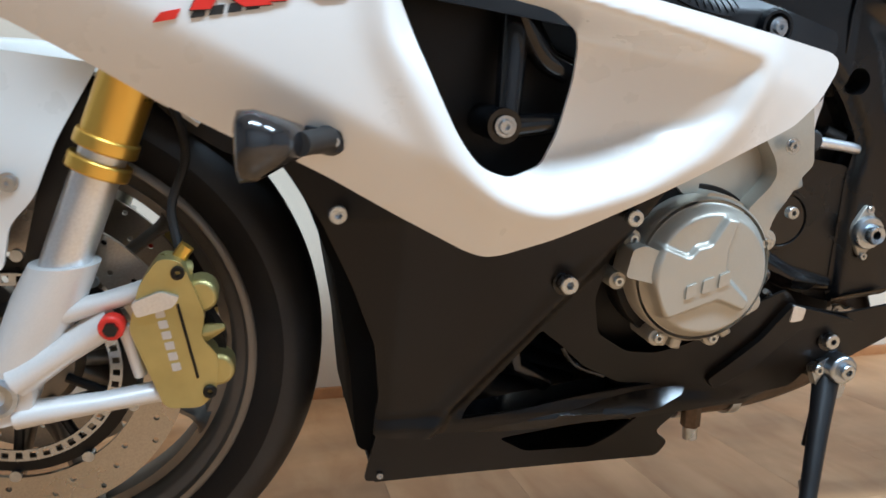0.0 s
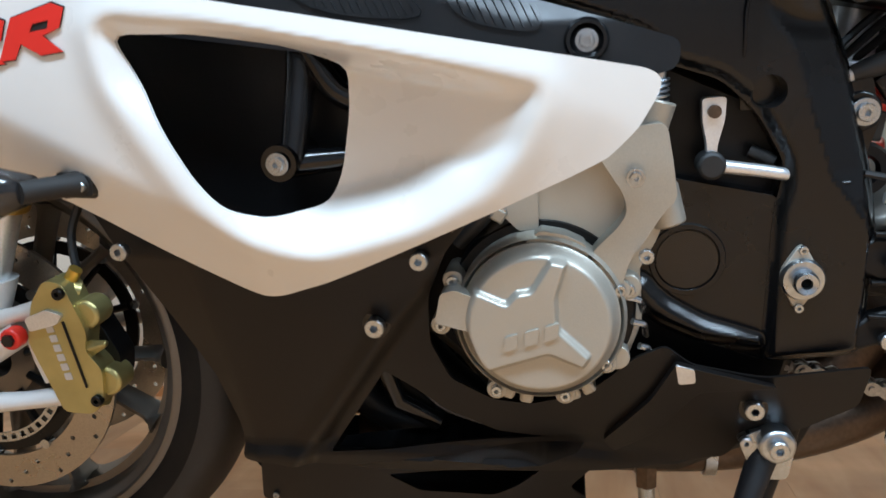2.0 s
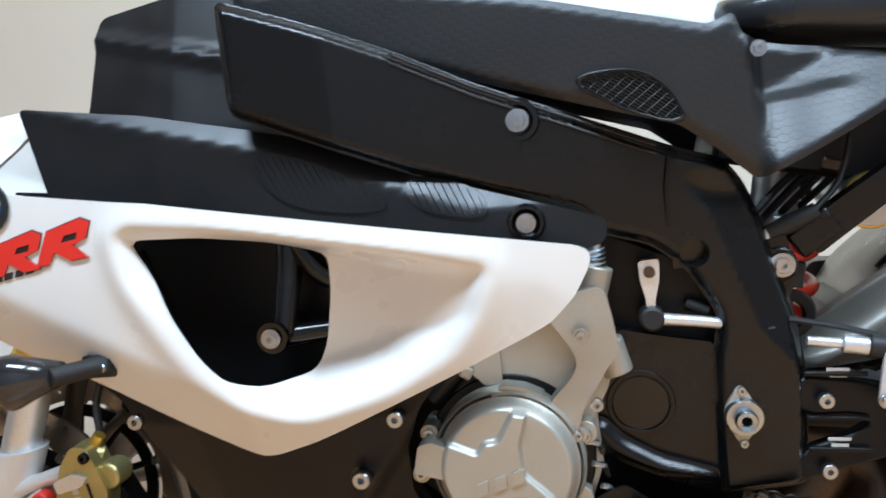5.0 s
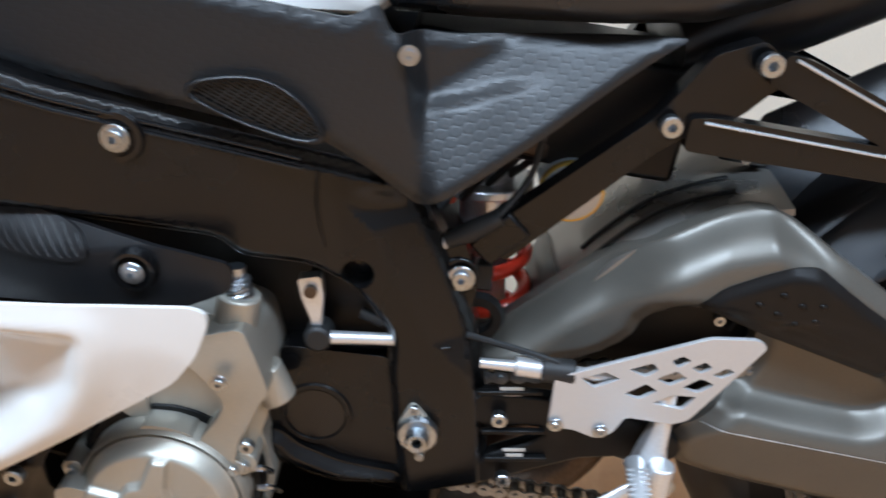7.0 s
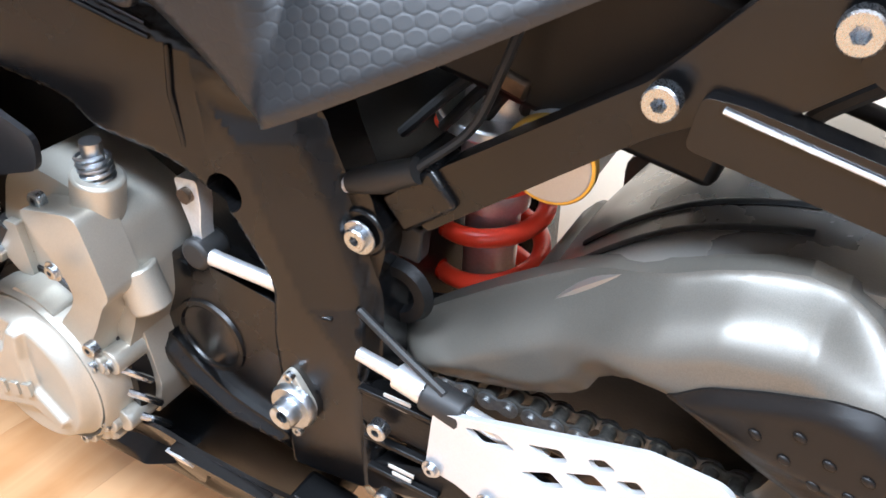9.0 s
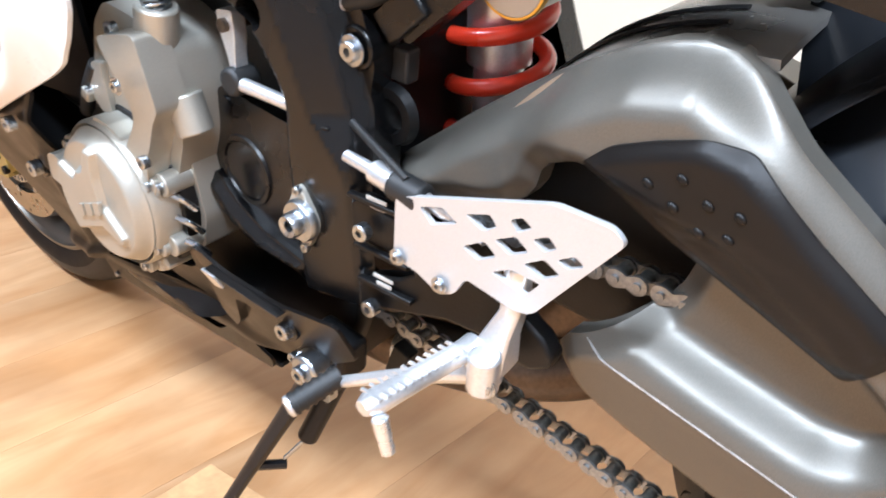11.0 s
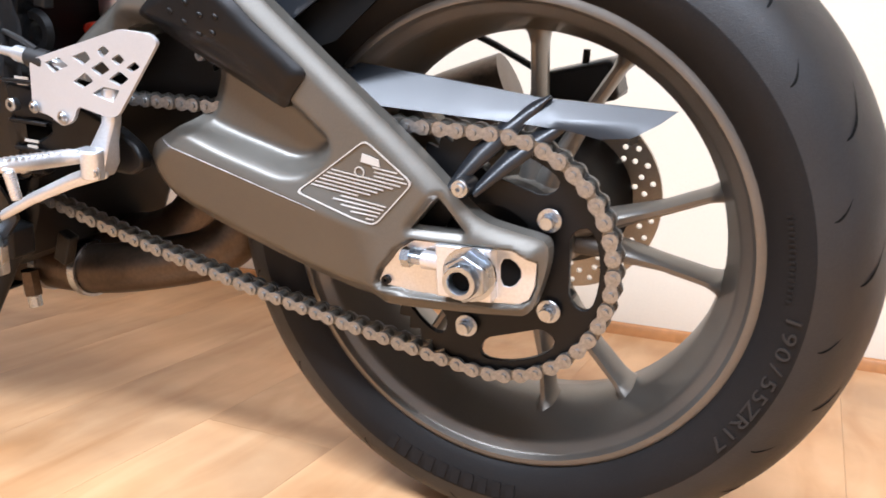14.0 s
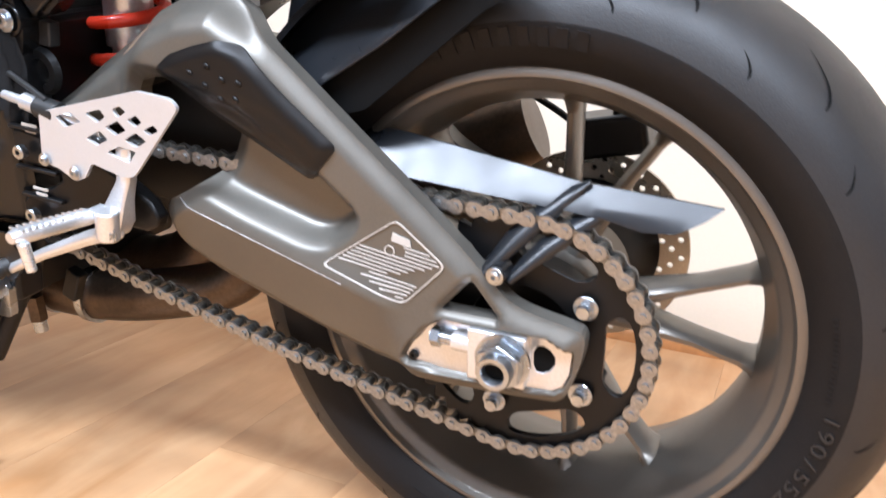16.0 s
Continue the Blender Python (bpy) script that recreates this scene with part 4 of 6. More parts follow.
def fairing():
    ob = shaped("side_fairing", fillet(FAIR, 0.006, 2), fair_y, 0.004, WHITE, bike, "pearl white side fairing with a large air outlet", [HOLE], 0.004)
    mirrored(ob)

    def skin(name, ring, mat, parent, label="", holes=(), lift=0.0012):
        return shaped(name, ring, lambda X, Z: fair_y(X, Z) - lift, 0.0008, mat, parent, label, holes, 0.012)
    # slanted red and black mark
    for dx in (0.0, 0.052):
        dz = dx * 0.13
        q = [(-1.252 + dx, 0.642 + dz), (-1.238 + dx, 0.643 + dz), (-1.231 + dx, 0.654 + dz), (-1.215 + dx, 0.645 + dz), (-1.196 + dx, 0.647 + dz), (-1.211 + dx, 0.659 + dz), (-1.196 + dx, 0.664 + dz), (-1.190 + dx, 0.678 + dz), (-1.200 + dx, 0.682 + dz), (-1.236 + dx, 0.673 + dz)]
        hole = [(-1.222 + dx, 0.662 + dz), (-1.206 + dx, 0.664 + dz), (-1.204 + dx, 0.670 + dz), (-1.218 + dx, 0.668 + dz)]
        skin("fairing_mark", q, REDDECAL, ob, "red slanted decal with a dark outline", [hole], 0.0022)
        c = (sum(p[0] for p in q) / 10, sum(p[1] for p in q) / 10)
        skin("mark_outline", [(c[0] + (x - c[0]) * 1.03, c[1] + (z - c[1]) * 1.05) for x, z in q], BLACKDECAL, ob)
    skin("mark_bar", [(-1.278, 0.633), (-1.262, 0.636), (-1.258, 0.643), (-1.272, 0.640)], REDDECAL, ob)
    for k in range(4):
        x = -1.252 + 0.0125 * k
        skin("mark_bar", [(x, 0.6365 + 0.002 * k), (x + 0.0095, 0.638 + 0.002 * k), (x + 0.0115, 0.6445 + 0.002 * k), (x + 0.002, 0.643 + 0.002 * k)], BLACKDECAL, ob)
    # round enamel badge in plain quarters
    bx, bz = -1.243, 0.707
    disc = [(bx + 0.0232 * math.cos(t), bz + 0.0232 * math.sin(t)) for t in np.linspace(0, 6.2832, 32, endpoint=False)]
    badge = skin("round_badge", disc, STEEL, ob, "round enamel badge with a metal edge", (), 0.0022)
    disc2 = [(bx + 0.0218 * math.cos(t), bz + 0.0218 * math.sin(t)) for t in np.linspace(0, 6.2832, 32, endpoint=False)]
    skin("badge_ring", disc2, BLACKDECAL, badge, "", (), 0.003)
    for k in range(4):
        arc = [(bx, bz)] + [(bx + 0.0145 * math.cos(t), bz + 0.0145 * math.sin(t)) for t in np.linspace(k * math.pi / 2, (k + 1) * math.pi / 2, 8)]
        skin("badge_quarter", arc, BLUE if k % 2 else WHITE, badge, "", (), 0.0038)
    # upper cowl beside the screen
    cowl = fillet([(-1.48, 0.80), (-1.40, 0.765), (-1.325, 0.745), (-1.297, 0.735), (-1.262, 0.763), (-1.240, 0.787), (-1.252, 0.801), (-1.297, 0.797), (-1.372, 0.80), (-1.44, 0.83)], 0.01)
    mirrored(shaped("upper_cowl", cowl, lambda X, Z: -0.205 + 0.5 * (Z - 0.75) + 0.3 * np.clip(-1.35 - X, 0, 1), 0.006, WHITE, bike, "white upper cowl edge", (), 0.012))
    # nose that closes the front
    rings = []
    for x, w, z0, z1 in ((-1.58, 0.17, 0.70, 0.83), (-1.64, 0.13, 0.71, 0.82), (-1.68, 0.07, 0.73, 0.80)):
        rings.append([(x, w * math.cos(t), (z0 + z1) / 2 + (z1 - z0) / 2 * math.sin(t)) for t in np.linspace(0, 6.2832, 24, endpoint=False)])
    part("nose", loft(rings), WHITE, bike, "white nose cowl")
    return ob


fair = fairing()
# dark parts seen through the air outlet
part("outlet_liner", panel([(-1.30, 0.72), (-1.14, 0.70), (-0.88, 0.65), (-0.88, 0.47), (-1.10, 0.47), (-1.18, 0.56), (-1.30, 0.61)], -0.165, 0.006), DARK, fair)
part("outlet_strut", tube([(-0.985, -0.19, 0.70), (-0.992, -0.20, 0.62), (-1.000, -0.215, 0.556)], [0.014, 0.013, 0.011], 14), GLOSS, fair)
part("outlet_boss", tube([(-1.007, -0.16, 0.556), (-1.007, -0.232, 0.556)], 0.015, 20), GLOSS, fair)
part("outlet_arm", tube([(-1.007, -0.21, 0.552), (-0.945, -0.205, 0.556)], [0.012, 0.009], 14), GLOSS, fair)
part("outlet_pipe", tube(curve_points([(-0.99, -0.20, 0.66), (-0.965, -0.20, 0.615), (-0.94, -0.2, 0.60)]), 0.012, 14), GLOSS, fair)
bolt(fair, -1.007, -0.236, 0.556, 0.0085, WASHER)
bolt(fair, -1.0, -0.27, 0.672, 0.004)


VENT = fillet([(-0.945, 0.352), (-1.016, 0.247), (-0.95, 0.251), (-0.86, 0.263), (-0.80, 0.269), (-0.845, 0.276), (-0.89, 0.302), (-0.92, 0.331)], 0.004, 3)


def lower_y(X, Z):
    y = -0.244 + 0.42 * np.clip(0.48 - Z, 0, 1)
    # belt behind a ridge that runs down from the bolt to the vent
    ridge = -0.935 + (Z - 0.40) * 0.72
    y = y + 0.010 * ease((X - ridge) / 0.022) * ease((-0.70 - X) / 0.08) - 0.004 * np.exp(-((X - ridge) / 0.012) ** 2) * ease((0.45 - Z) / 0.04)
    # rail under the vent, leaning out
    y = y - 0.012 * ease((0.262 - Z) / 0.02) * ease((-0.66 - X) / 0.1)
    return y + 0.25 * np.clip(-1.09 - X, 0, 1)


def lower_fairing():
    main = fillet([(-1.215, 0.555), (-1.189, 0.521), (-1.160, 0.476), (-1.133, 0.414), (-1.110, 0.348), (-1.103, 0.284), (-1.108, 0.238), (-1.026, 0.230), (-0.889, 0.227), (-0.805, 0.228), (-0.758, 0.232), (-0.633, 0.255), (-0.622, 0.276),
                   (-0.575, 0.290), (-0.529, 0.322), (-0.527, 0.366), (-0.607, 0.353), (-0.623, 0.355), (-0.672, 0.367), (-0.695, 0.388), (-0.719, 0.374), (-0.749, 0.339), (-0.778, 0.321), (-0.812, 0.312), (-0.846, 0.317), (-0.884, 0.343), (-0.898, 0.387), (-0.893, 0.437),
                   (-0.872, 0.483), (-0.845, 0.515), (-1.02, 0.50), (-1.15, 0.56)], 0.007, 3)
    ob = shaped("lower_fairing", main, lower_y, 0.004, LOWER, bike, "dark matt lower fairing that wraps round the engine cover", [VENT], 0.006)
    mirrored(ob)
    for x, y, z, r, m in ((-1.149, -0.248, 0.488, 0.0085, SOCKET), (-0.892, -0.252, 0.478, 0.0085, SOCKET), (-0.939, -0.226, 0.412, 0.0098, SOCKET), (-0.616, -0.183, 0.319, 0.0095, SOCKET)):
        bolt(ob, x, y, z, r, m)
    for x, y, z in ((-0.939, -0.2195, 0.412), (-0.616, -0.179, 0.319)):
        part("bolt_cup", panel([(x + 0.0125 * math.cos(t), z + 0.0125 * math.sin(t)) for t in np.linspace(0, 6.2832, 24, endpoint=False)], y, 0.004), GLOSS, ob)
    for k in range(4):
        x = -0.90 - 0.035 * k
        # black colour gives the pipes the shade of the deep vent
        part("header_pipe", tube(curve_points([(x - 0.05, 0.09 - 0.055 * k, 0.44), (x - 0.03, 0.09 - 0.055 * k, 0.33), (x + 0.03, 0.06 - 0.04 * k, 0.25), (x + 0.12, 0.02 - 0.02 * k, 0.215)]), 0.019, 14), DARK, ob, "header pipe, coloured black for the shade inside the vent")
    part("vent_fin", tube([(-0.962, -0.125, 0.345), (-0.95, -0.115, 0.29), (-0.91, -0.105, 0.262)], 0.010, 12), GLOSS, ob)
    part("vent_arc", tube(curve_points([(-0.915, -0.16, 0.325), (-0.895, -0.15, 0.30), (-0.86, -0.145, 0.283)]), 0.003, 8), GLOSS, ob)
    strake = rounded([(-1.022, 0.236), (-0.885, 0.252), (-0.790, 0.266), (-0.752, 0.272), (-0.775, 0.250), (-0.889, 0.231), (-1.002, 0.226)], 1)
    part("strake", panel(strake, lambda X, Z: -0.160 + 1.05 * np.clip(Z - 0.242 - 0.04 * (X + 0.9), 0, 1) + 0.1 * np.clip(-0.8 - X, 0, 1), 0.05, (), 0.006), GLOSS, ob, "glossy black ledge under the vent")
    # step on the rear panel beside the frame
    step = fillet([(-0.686, 0.372), (-0.668, 0.366), (-0.62, 0.352), (-0.60, 0.346), (-0.665, 0.340), (-0.70, 0.29), (-0.735, 0.262), (-0.745, 0.275), (-0.705, 0.33)], 0.004)
    part("panel_step", panel(step, lambda X, Z: lower_y(X, Z) - 0.009, 0.012, (), 0.012), LOWER, ob, bevel=0.003)
    # small bright plate painted in for a glint on the step
    part("panel_glint", panel(fillet([(-0.687, 0.372), (-0.671, 0.367), (-0.669, 0.352), (-0.683, 0.350)], 0.003), lambda X, Z: lower_y(X, Z) - 0.011, 0.004), ALU, ob, bevel=0.001)
    belly = fillet([(-1.100, 0.232), (-1.112, 0.164), (-0.767, 0.158), (-0.757, 0.178), (-0.778, 0.196), (-0.745, 0.235), (-0.895, 0.240), (-1.038, 0.242)], 0.008)
    slot = fillet([(-0.966, 0.207), (-0.933, 0.185), (-0.854, 0.182), (-0.829, 0.197), (-0.797, 0.227), (-0.875, 0.219), (-0.937, 0.211)], 0.007)
    bp = shaped("belly_pan", belly, lambda X, Z: -0.13 + 0.30 * np.clip(0.24 - Z, 0, 1), 0.004, LOWER, bike, "dark belly pan with a long slot", [slot], 0.02)
    mirrored(bp)
    part("belly_floor", block(-0.93, 0, 0.160, 0.34, 0.20, 0.006), LOWER, bp, bevel=0.002)
    bolt(bp, -1.095, -0.112, 0.172, 0.004)


lower_fairing()
part("fairing_inner", panel(fillet([(-1.20, 0.53), (-1.165, 0.47), (-1.14, 0.40), (-1.125, 0.30), (-1.118, 0.20), (-1.05, 0.18), (-1.05, 0.52)], 0.01), -0.10, 0.2), GROOVE_SHADE, bike, "black inner fairing behind the front wheel")


# ---- engine ----
def engine():
    core = part("engine", panel(rounded([(-1.10, 0.44), (-0.96, 0.40), (-0.885, 0.345), (-0.845, 0.29), (-0.82, 0.22), (-0.62, 0.22), (-0.56, 0.34), (-0.55, 0.50), (-0.64, 0.62), (-0.90, 0.66), (-1.08, 0.62), (-1.13, 0.48)], 1), -0.125, 0.25), DARK, bike, "black engine block with silver casings", bevel=0.015)
    C = (-0.799, 0.416)
    R = 0.0665

    STAR = fillet([(-0.8734, 0.4387), (-0.8562, 0.450), (-0.8253, 0.4361), (-0.8174, 0.4454), (-0.8052, 0.4471), (-0.7893, 0.4726), (-0.7752, 0.4693), (-0.784, 0.4411), (-0.783, 0.4145), (-0.7568, 0.389), (-0.7636, 0.378), (-0.7917, 0.3905), (-0.8468, 0.3738), (-0.8635, 0.4184)], 0.003)

    def cover_y(X, Z):
        r = np.hypot(X - C[0], Z - C[1])
        y = -0.231 + 0.014 * ease((r - 0.056) / 0.012)
        rise = ease((sdf(STAR, X, Z) + 0.001) / 0.004)
        return y - 0.0065 * rise * ease((0.066 - r) / 0.006)
    ring = [(C[0] + R * math.cos(t), C[1] + R * math.sin(t)) for t in np.linspace(0, 6.2832, 80, endpoint=False)]
    cov = shaped("generator_cover", ring, cover_y, 0.03, CAST, core, "round silver cast engine cover with a three-armed relief", (), 0.0016)
    part("cover_rim", turned([(0.058, -0.17), (0.0695, -0.218), (0.072, -0.214), (0.072, -0.17)], C, 64), CAST, cov)
    part("cover_flange", turned([(0.06, -0.165), (0.06, -0.192), (0.079, -0.192), (0.081, -0.188), (0.081, -0.165)], C, 64), DARK, cov)
    # raised blocks of the maker's mark, unlettered
    for k in range(3):
        x, z = -0.828 + 0.0165 * k, 0.395 + 0.0048 * k
        w = 0.0115 if k else 0.0105
        part("raised_mark", panel(fillet([(x, z), (x + w, z + 0.0035), (x + w + 0.001, z + 0.0165), (x + 0.001, z + 0.013)], 0.002), -0.2398, 0.004), CAST, cov, "", bevel=0.0008)
    part("cover_tab", panel(fillet([(-0.886, 0.418), (-0.850, 0.408), (-0.842, 0.436), (-0.868, 0.447), (-0.880, 0.444)], 0.004), -0.232, 0.03), CAST, cov, bevel=0.003)
    # lugs and bolts round the cover
    for x, z in ((-0.872, 0.449), (-0.884, 0.409), (-0.744, 0.374), (-0.779, 0.345), (-0.838, 0.349), (-0.733, 0.440)):
        part("bolt_lug", tube([(x, -0.17, z), (x, -0.212, z)], 0.0088, 18), CAST, cov, bevel=0.001)
        bolt(cov, x, -0.214, z, 0.0055)
    for ang in (-100, -112, -70, -60):
        a = radians(ang)
        part("casing_rib", block(C[0] + 0.078 * math.cos(a), -0.19, C[1] + 0.078 * math.sin(a), 0.014, 0.03, 0.012, -ang), CAST, cov, bevel=0.003)
    # upper casing with its raised web
    up = fillet([(-0.834, 0.506), (-0.818, 0.487), (-0.80, 0.46), (-0.76, 0.43), (-0.740, 0.41), (-0.722, 0.44), (-0.700, 0.48), (-0.692, 0.52), (-0.695, 0.56), (-0.73, 0.58), (-0.775, 0.59), (-0.80, 0.57), (-0.818, 0.535)], 0.010, 5)
    uc = part("upper_casing", panel(up, -0.190, 0.07), CAST, core, "silver cast upper engine casing", bevel=0.003)
    web = fillet([(-0.758, 0.568), (-0.7304, 0.5725), (-0.698, 0.5767), (-0.6925, 0.5458), (-0.6885, 0.5148), (-0.699, 0.505), (-0.7140, 0.4806), (-0.7245, 0.4667), (-0.7330, 0.4401), (-0.752, 0.447), (-0.7571, 0.4711), (-0.7342, 0.494), (-0.7274, 0.5056), (-0.7306, 0.5203), (-0.7501, 0.5505)], 0.009, 6)
    part("casing_web", panel(web, -0.213, 0.03), CAST, uc, bevel=0.0035, segments=3)
    collar = fillet([(-0.8118, 0.480), (-0.7973, 0.4916), (-0.7773, 0.4878), (-0.761, 0.4796), (-0.7583, 0.4674), (-0.7459, 0.4497), (-0.76, 0.435), (-0.80, 0.455)], 0.003)
    part("casing_collar", panel(collar, -0.214, 0.03), CAST, uc, bevel=0.003)
    part("casing_post", panel(fillet([(-0.834, 0.506), (-0.8155, 0.487), (-0.799, 0.4886), (-0.799, 0.535), (-0.812, 0.535)], 0.003), -0.196, 0.03), CAST, uc, bevel=0.002)
    bolt(uc, -0.829, -0.199, 0.505, 0.0045)
    part("casing_boss", tube([(-0.718, -0.185, 0.548), (-0.704, -0.183, 0.592)], 0.0175, 24), CAST, uc, bevel=0.002)
    part("casing_boss", tube([(-0.700, -0.18, 0.52), (-0.692, -0.18, 0.487)], 0.0155, 24), CAST, uc, bevel=0.002)
    sp = [(-0.7045 + 0.0105 * math.cos(t), -0.183 + 0.0105 * math.sin(t), 0.586 + 0.0042 * t / 6.2832) for t in np.linspace(0, 6.2832 * 5, 90)]
    part("lever_spring", tube(sp, 0.0013, 6), STEEL, uc)
    part("lever_shaft", tube([(-0.706, -0.183, 0.585), (-0.702, -0.183, 0.616)], 0.007, 14), STEEL, uc)
    bolt(uc, -0.722, -0.224, 0.535, 0.0068, WASHER)
    bolt(uc, -0.713, -0.222, 0.471, 0.0068)
    bolt(uc, -0.744, -0.205, 0.574, 0.007)
    for x, z in ((-0.726, 0.440), (-0.735, 0.377), (-0.745, 0.402)):
        part("bolt_lug", tube([(x, -0.16, z), (x, -0.206, z)], 0.011, 16), CAST, uc, bevel=0.001)
    bolt(uc, -0.726, -0.208, 0.438, 0.0065)
    for k in range(3):
        part("wire_clip", tube(curve_points([(-0.728 + 0.006 * k, -0.20, 0.43 - 0.022 * k), (-0.716 + 0.004 * k, -0.195, 0.425 - 0.022 * k), (-0.712 + 0.003 * k, -0.185, 0.412 - 0.022 * k)]), 0.003, 8), STEEL, uc)
    part("casing_edge", panel(fillet([(-0.738, 0.45), (-0.715, 0.46), (-0.712, 0.40), (-0.725, 0.365), (-0.75, 0.372)], 0.006), -0.178, 0.05), CAST, uc, bevel=0.004)
    # pipes between the fairing and the casing
    part("coolant_pipe", tube(curve_points([(-0.87, -0.185, 0.475), (-0.845, -0.19, 0.50), (-0.815, -0.19, 0.53)]), 0.008, 10), CABLE, core)
    part("coolant_pipe", tube(curve_points([(-0.86, -0.18, 0.455), (-0.835, -0.185, 0.49), (-0.80, -0.185, 0.51)]), 0.006, 10), CABLE, core)
    part("pipe_clip", block(-0.832, -0.197, 0.502, 0.012, 0.01, 0.012, 30), CAST, core, bevel=0.002)
    # black sprocket cover
    sc = fillet([(-0.690, 0.522), (-0.598, 0.503), (-0.600, 0.352), (-0.669, 0.375), (-0.712, 0.40), (-0.722, 0.461)], 0.008)
    so = part("sprocket_cover", panel(sc, -0.152, 0.03), FRAME, core, "satin black sprocket cover", bevel=0.004)
    part("cover_ring", turned([(0.026, -0.150), (0.028, -0.1545), (0.032, -0.1545), (0.034, -0.150)], (-0.672, 0.448), 40), FRAME, so)
    part("cover_dish", turned([(0.0, -0.153), (0.026, -0.153), (0.026, -0.150), (0.0, -0.150)], (-0.672, 0.448), 40), GLOSS, so)
    part("cover_hole", turned([(0.0, -0.1535), (0.008, -0.1535), (0.008, -0.150), (0.0, -0.150)], (-0.684, 0.505), 20), GLOSS, so)
    brace = fillet([(-0.724, 0.440), (-0.706, 0.438), (-0.690, 0.418), (-0.655, 0.397), (-0.604, 0.381), (-0.604, 0.367), (-0.662, 0.373), (-0.700, 0.390), (-0.726, 0.415)], 0.01, 5)
    shaped("cover_brace", brace, lambda X, Z: -0.166 + 0.008 * (1 - ease(sdf(brace, X, Z) / 0.012)), 0.012, FRAME, so, "", (), 0.0025)
    # gear shift arm and its rod
    sh = part("shift_arm", panel(fillet([(-0.664, 0.588), (-0.644, 0.589), (-0.645, 0.569), (-0.650, 0.550), (-0.651, 0.537), (-0.659, 0.537), (-0.659, 0.550), (-0.663, 0.568)], 0.004), -0.158, 0.012), ALU, core, "bright clamp on the shift shaft", bevel=0.0015)
    part("shift_shaft", tube([(-0.654, -0.12, 0.577), (-0.654, -0.1625, 0.577)], 0.0055, 16), PIPE, sh)
    part("ball_joint", tube([(-0.655, -0.14, 0.532), (-0.655, -0.165, 0.532)], 0.012, 16), CABLE, sh, bevel=0.003)
    part("shift_rod", tube([(-0.648, -0.158, 0.531), (-0.61, -0.155, 0.525), (-0.565, -0.150, 0.516)], [0.006, 0.0055, 0.0055], 12), ALU, sh)
    part("shift_hose", tube([(-0.62, -0.135, 0.54), (-0.60, -0.14, 0.531)], 0.006, 10), CABLE, sh)
    # radiator behind the front wheel
    part("radiator", block(-1.13, 0, 0.50, 0.03, 0.34, 0.30, -18), DARK, core, bevel=0.004)
    return core


engine_core = engine()


def exhaust():
    ob = part("exhaust", tube(curve_points([(-1.02, 0.02, 0.20), (-0.86, 0.0, 0.197), (-0.74, -0.01, 0.195), (-0.62, -0.01, 0.197), (-0.52, 0.0, 0.212), (-0.44, 0.03, 0.23), (-0.405, 0.05, 0.268), (-0.43, 0.07, 0.31), (-0.50, 0.08, 0.33)]), 0.034, 24), PIPE, bike, "heat-stained steel exhaust under the engine")
    part("exhaust_chamber", tube(curve_points([(-0.66, 0.05, 0.21), (-0.56, 0.05, 0.215), (-0.50, 0.06, 0.24), (-0.45, 0.08, 0.30)]), [0.05] * 9 + [0.052] * 8 + [0.05] * 8, 24), PIPE, ob)
    for x in (-0.625, -0.70):
        part("exhaust_clamp", turned([(0.035, -0.006), (0.039, -0.006), (0.039, 0.006), (0.035, 0.006)], (0, 0), 32), STEEL, ob).matrix_local = pose(x, -0.01, 0.197, 0, 0, 90)
    sv = part("sensor_base", tube([(-0.695, -0.055, 0.20), (-0.695, -0.055, 0.165)], 0.012, 6), PIPE, ob)
    part("sensor_tip", tube([(-0.695, -0.055, 0.165), (-0.694, -0.055, 0.148)], 0.009, 12), STEEL, sv)
    part("silencer", tube([(-0.44, 0.14, 0.30), (-0.16, 0.19, 0.40), (-0.09, 0.20, 0.43)], [0.045, 0.052, 0.045], 24), PIPE, ob)


exhaust()


# ---- frame ----
FRAME_OUT = fillet([(-1.02, 0.870), (-0.937, 0.838), (-0.865, 0.806), (-0.795, 0.769), (-0.709, 0.731), (-0.622, 0.692), (-0.580, 0.677), (-0.557, 0.648), (-0.540, 0.598), (-0.521, 0.520), (-0.518, 0.473), (-0.523, 0.360), (-0.607, 0.352),
                    (-0.602, 0.490), (-0.594, 0.530), (-0.619, 0.575), (-0.650, 0.603), (-0.700, 0.620), (-0.713, 0.639), (-0.811, 0.675), (-0.852, 0.690), (-1.02, 0.765)], 0.012, 3)


def frame_y(X, Z):
    y = -0.165 - 0.25 * np.clip(-0.62 - X, 0, 0.3)
    # fold down the rear spar
    fold = np.interp(Z, [0.44, 0.4865, 0.5231, 0.6282, 0.66], [-0.515, -0.5347, -0.562, -0.5955, -0.62])
    y = y + 0.45 * np.clip(X - fold, 0, 0.05) * ease((0.67 - Z) / 0.03)
    return y + 0.012 * (1 - ease(sdf(FRAME_OUT, X, Z) / 0.012)) ** 1.5


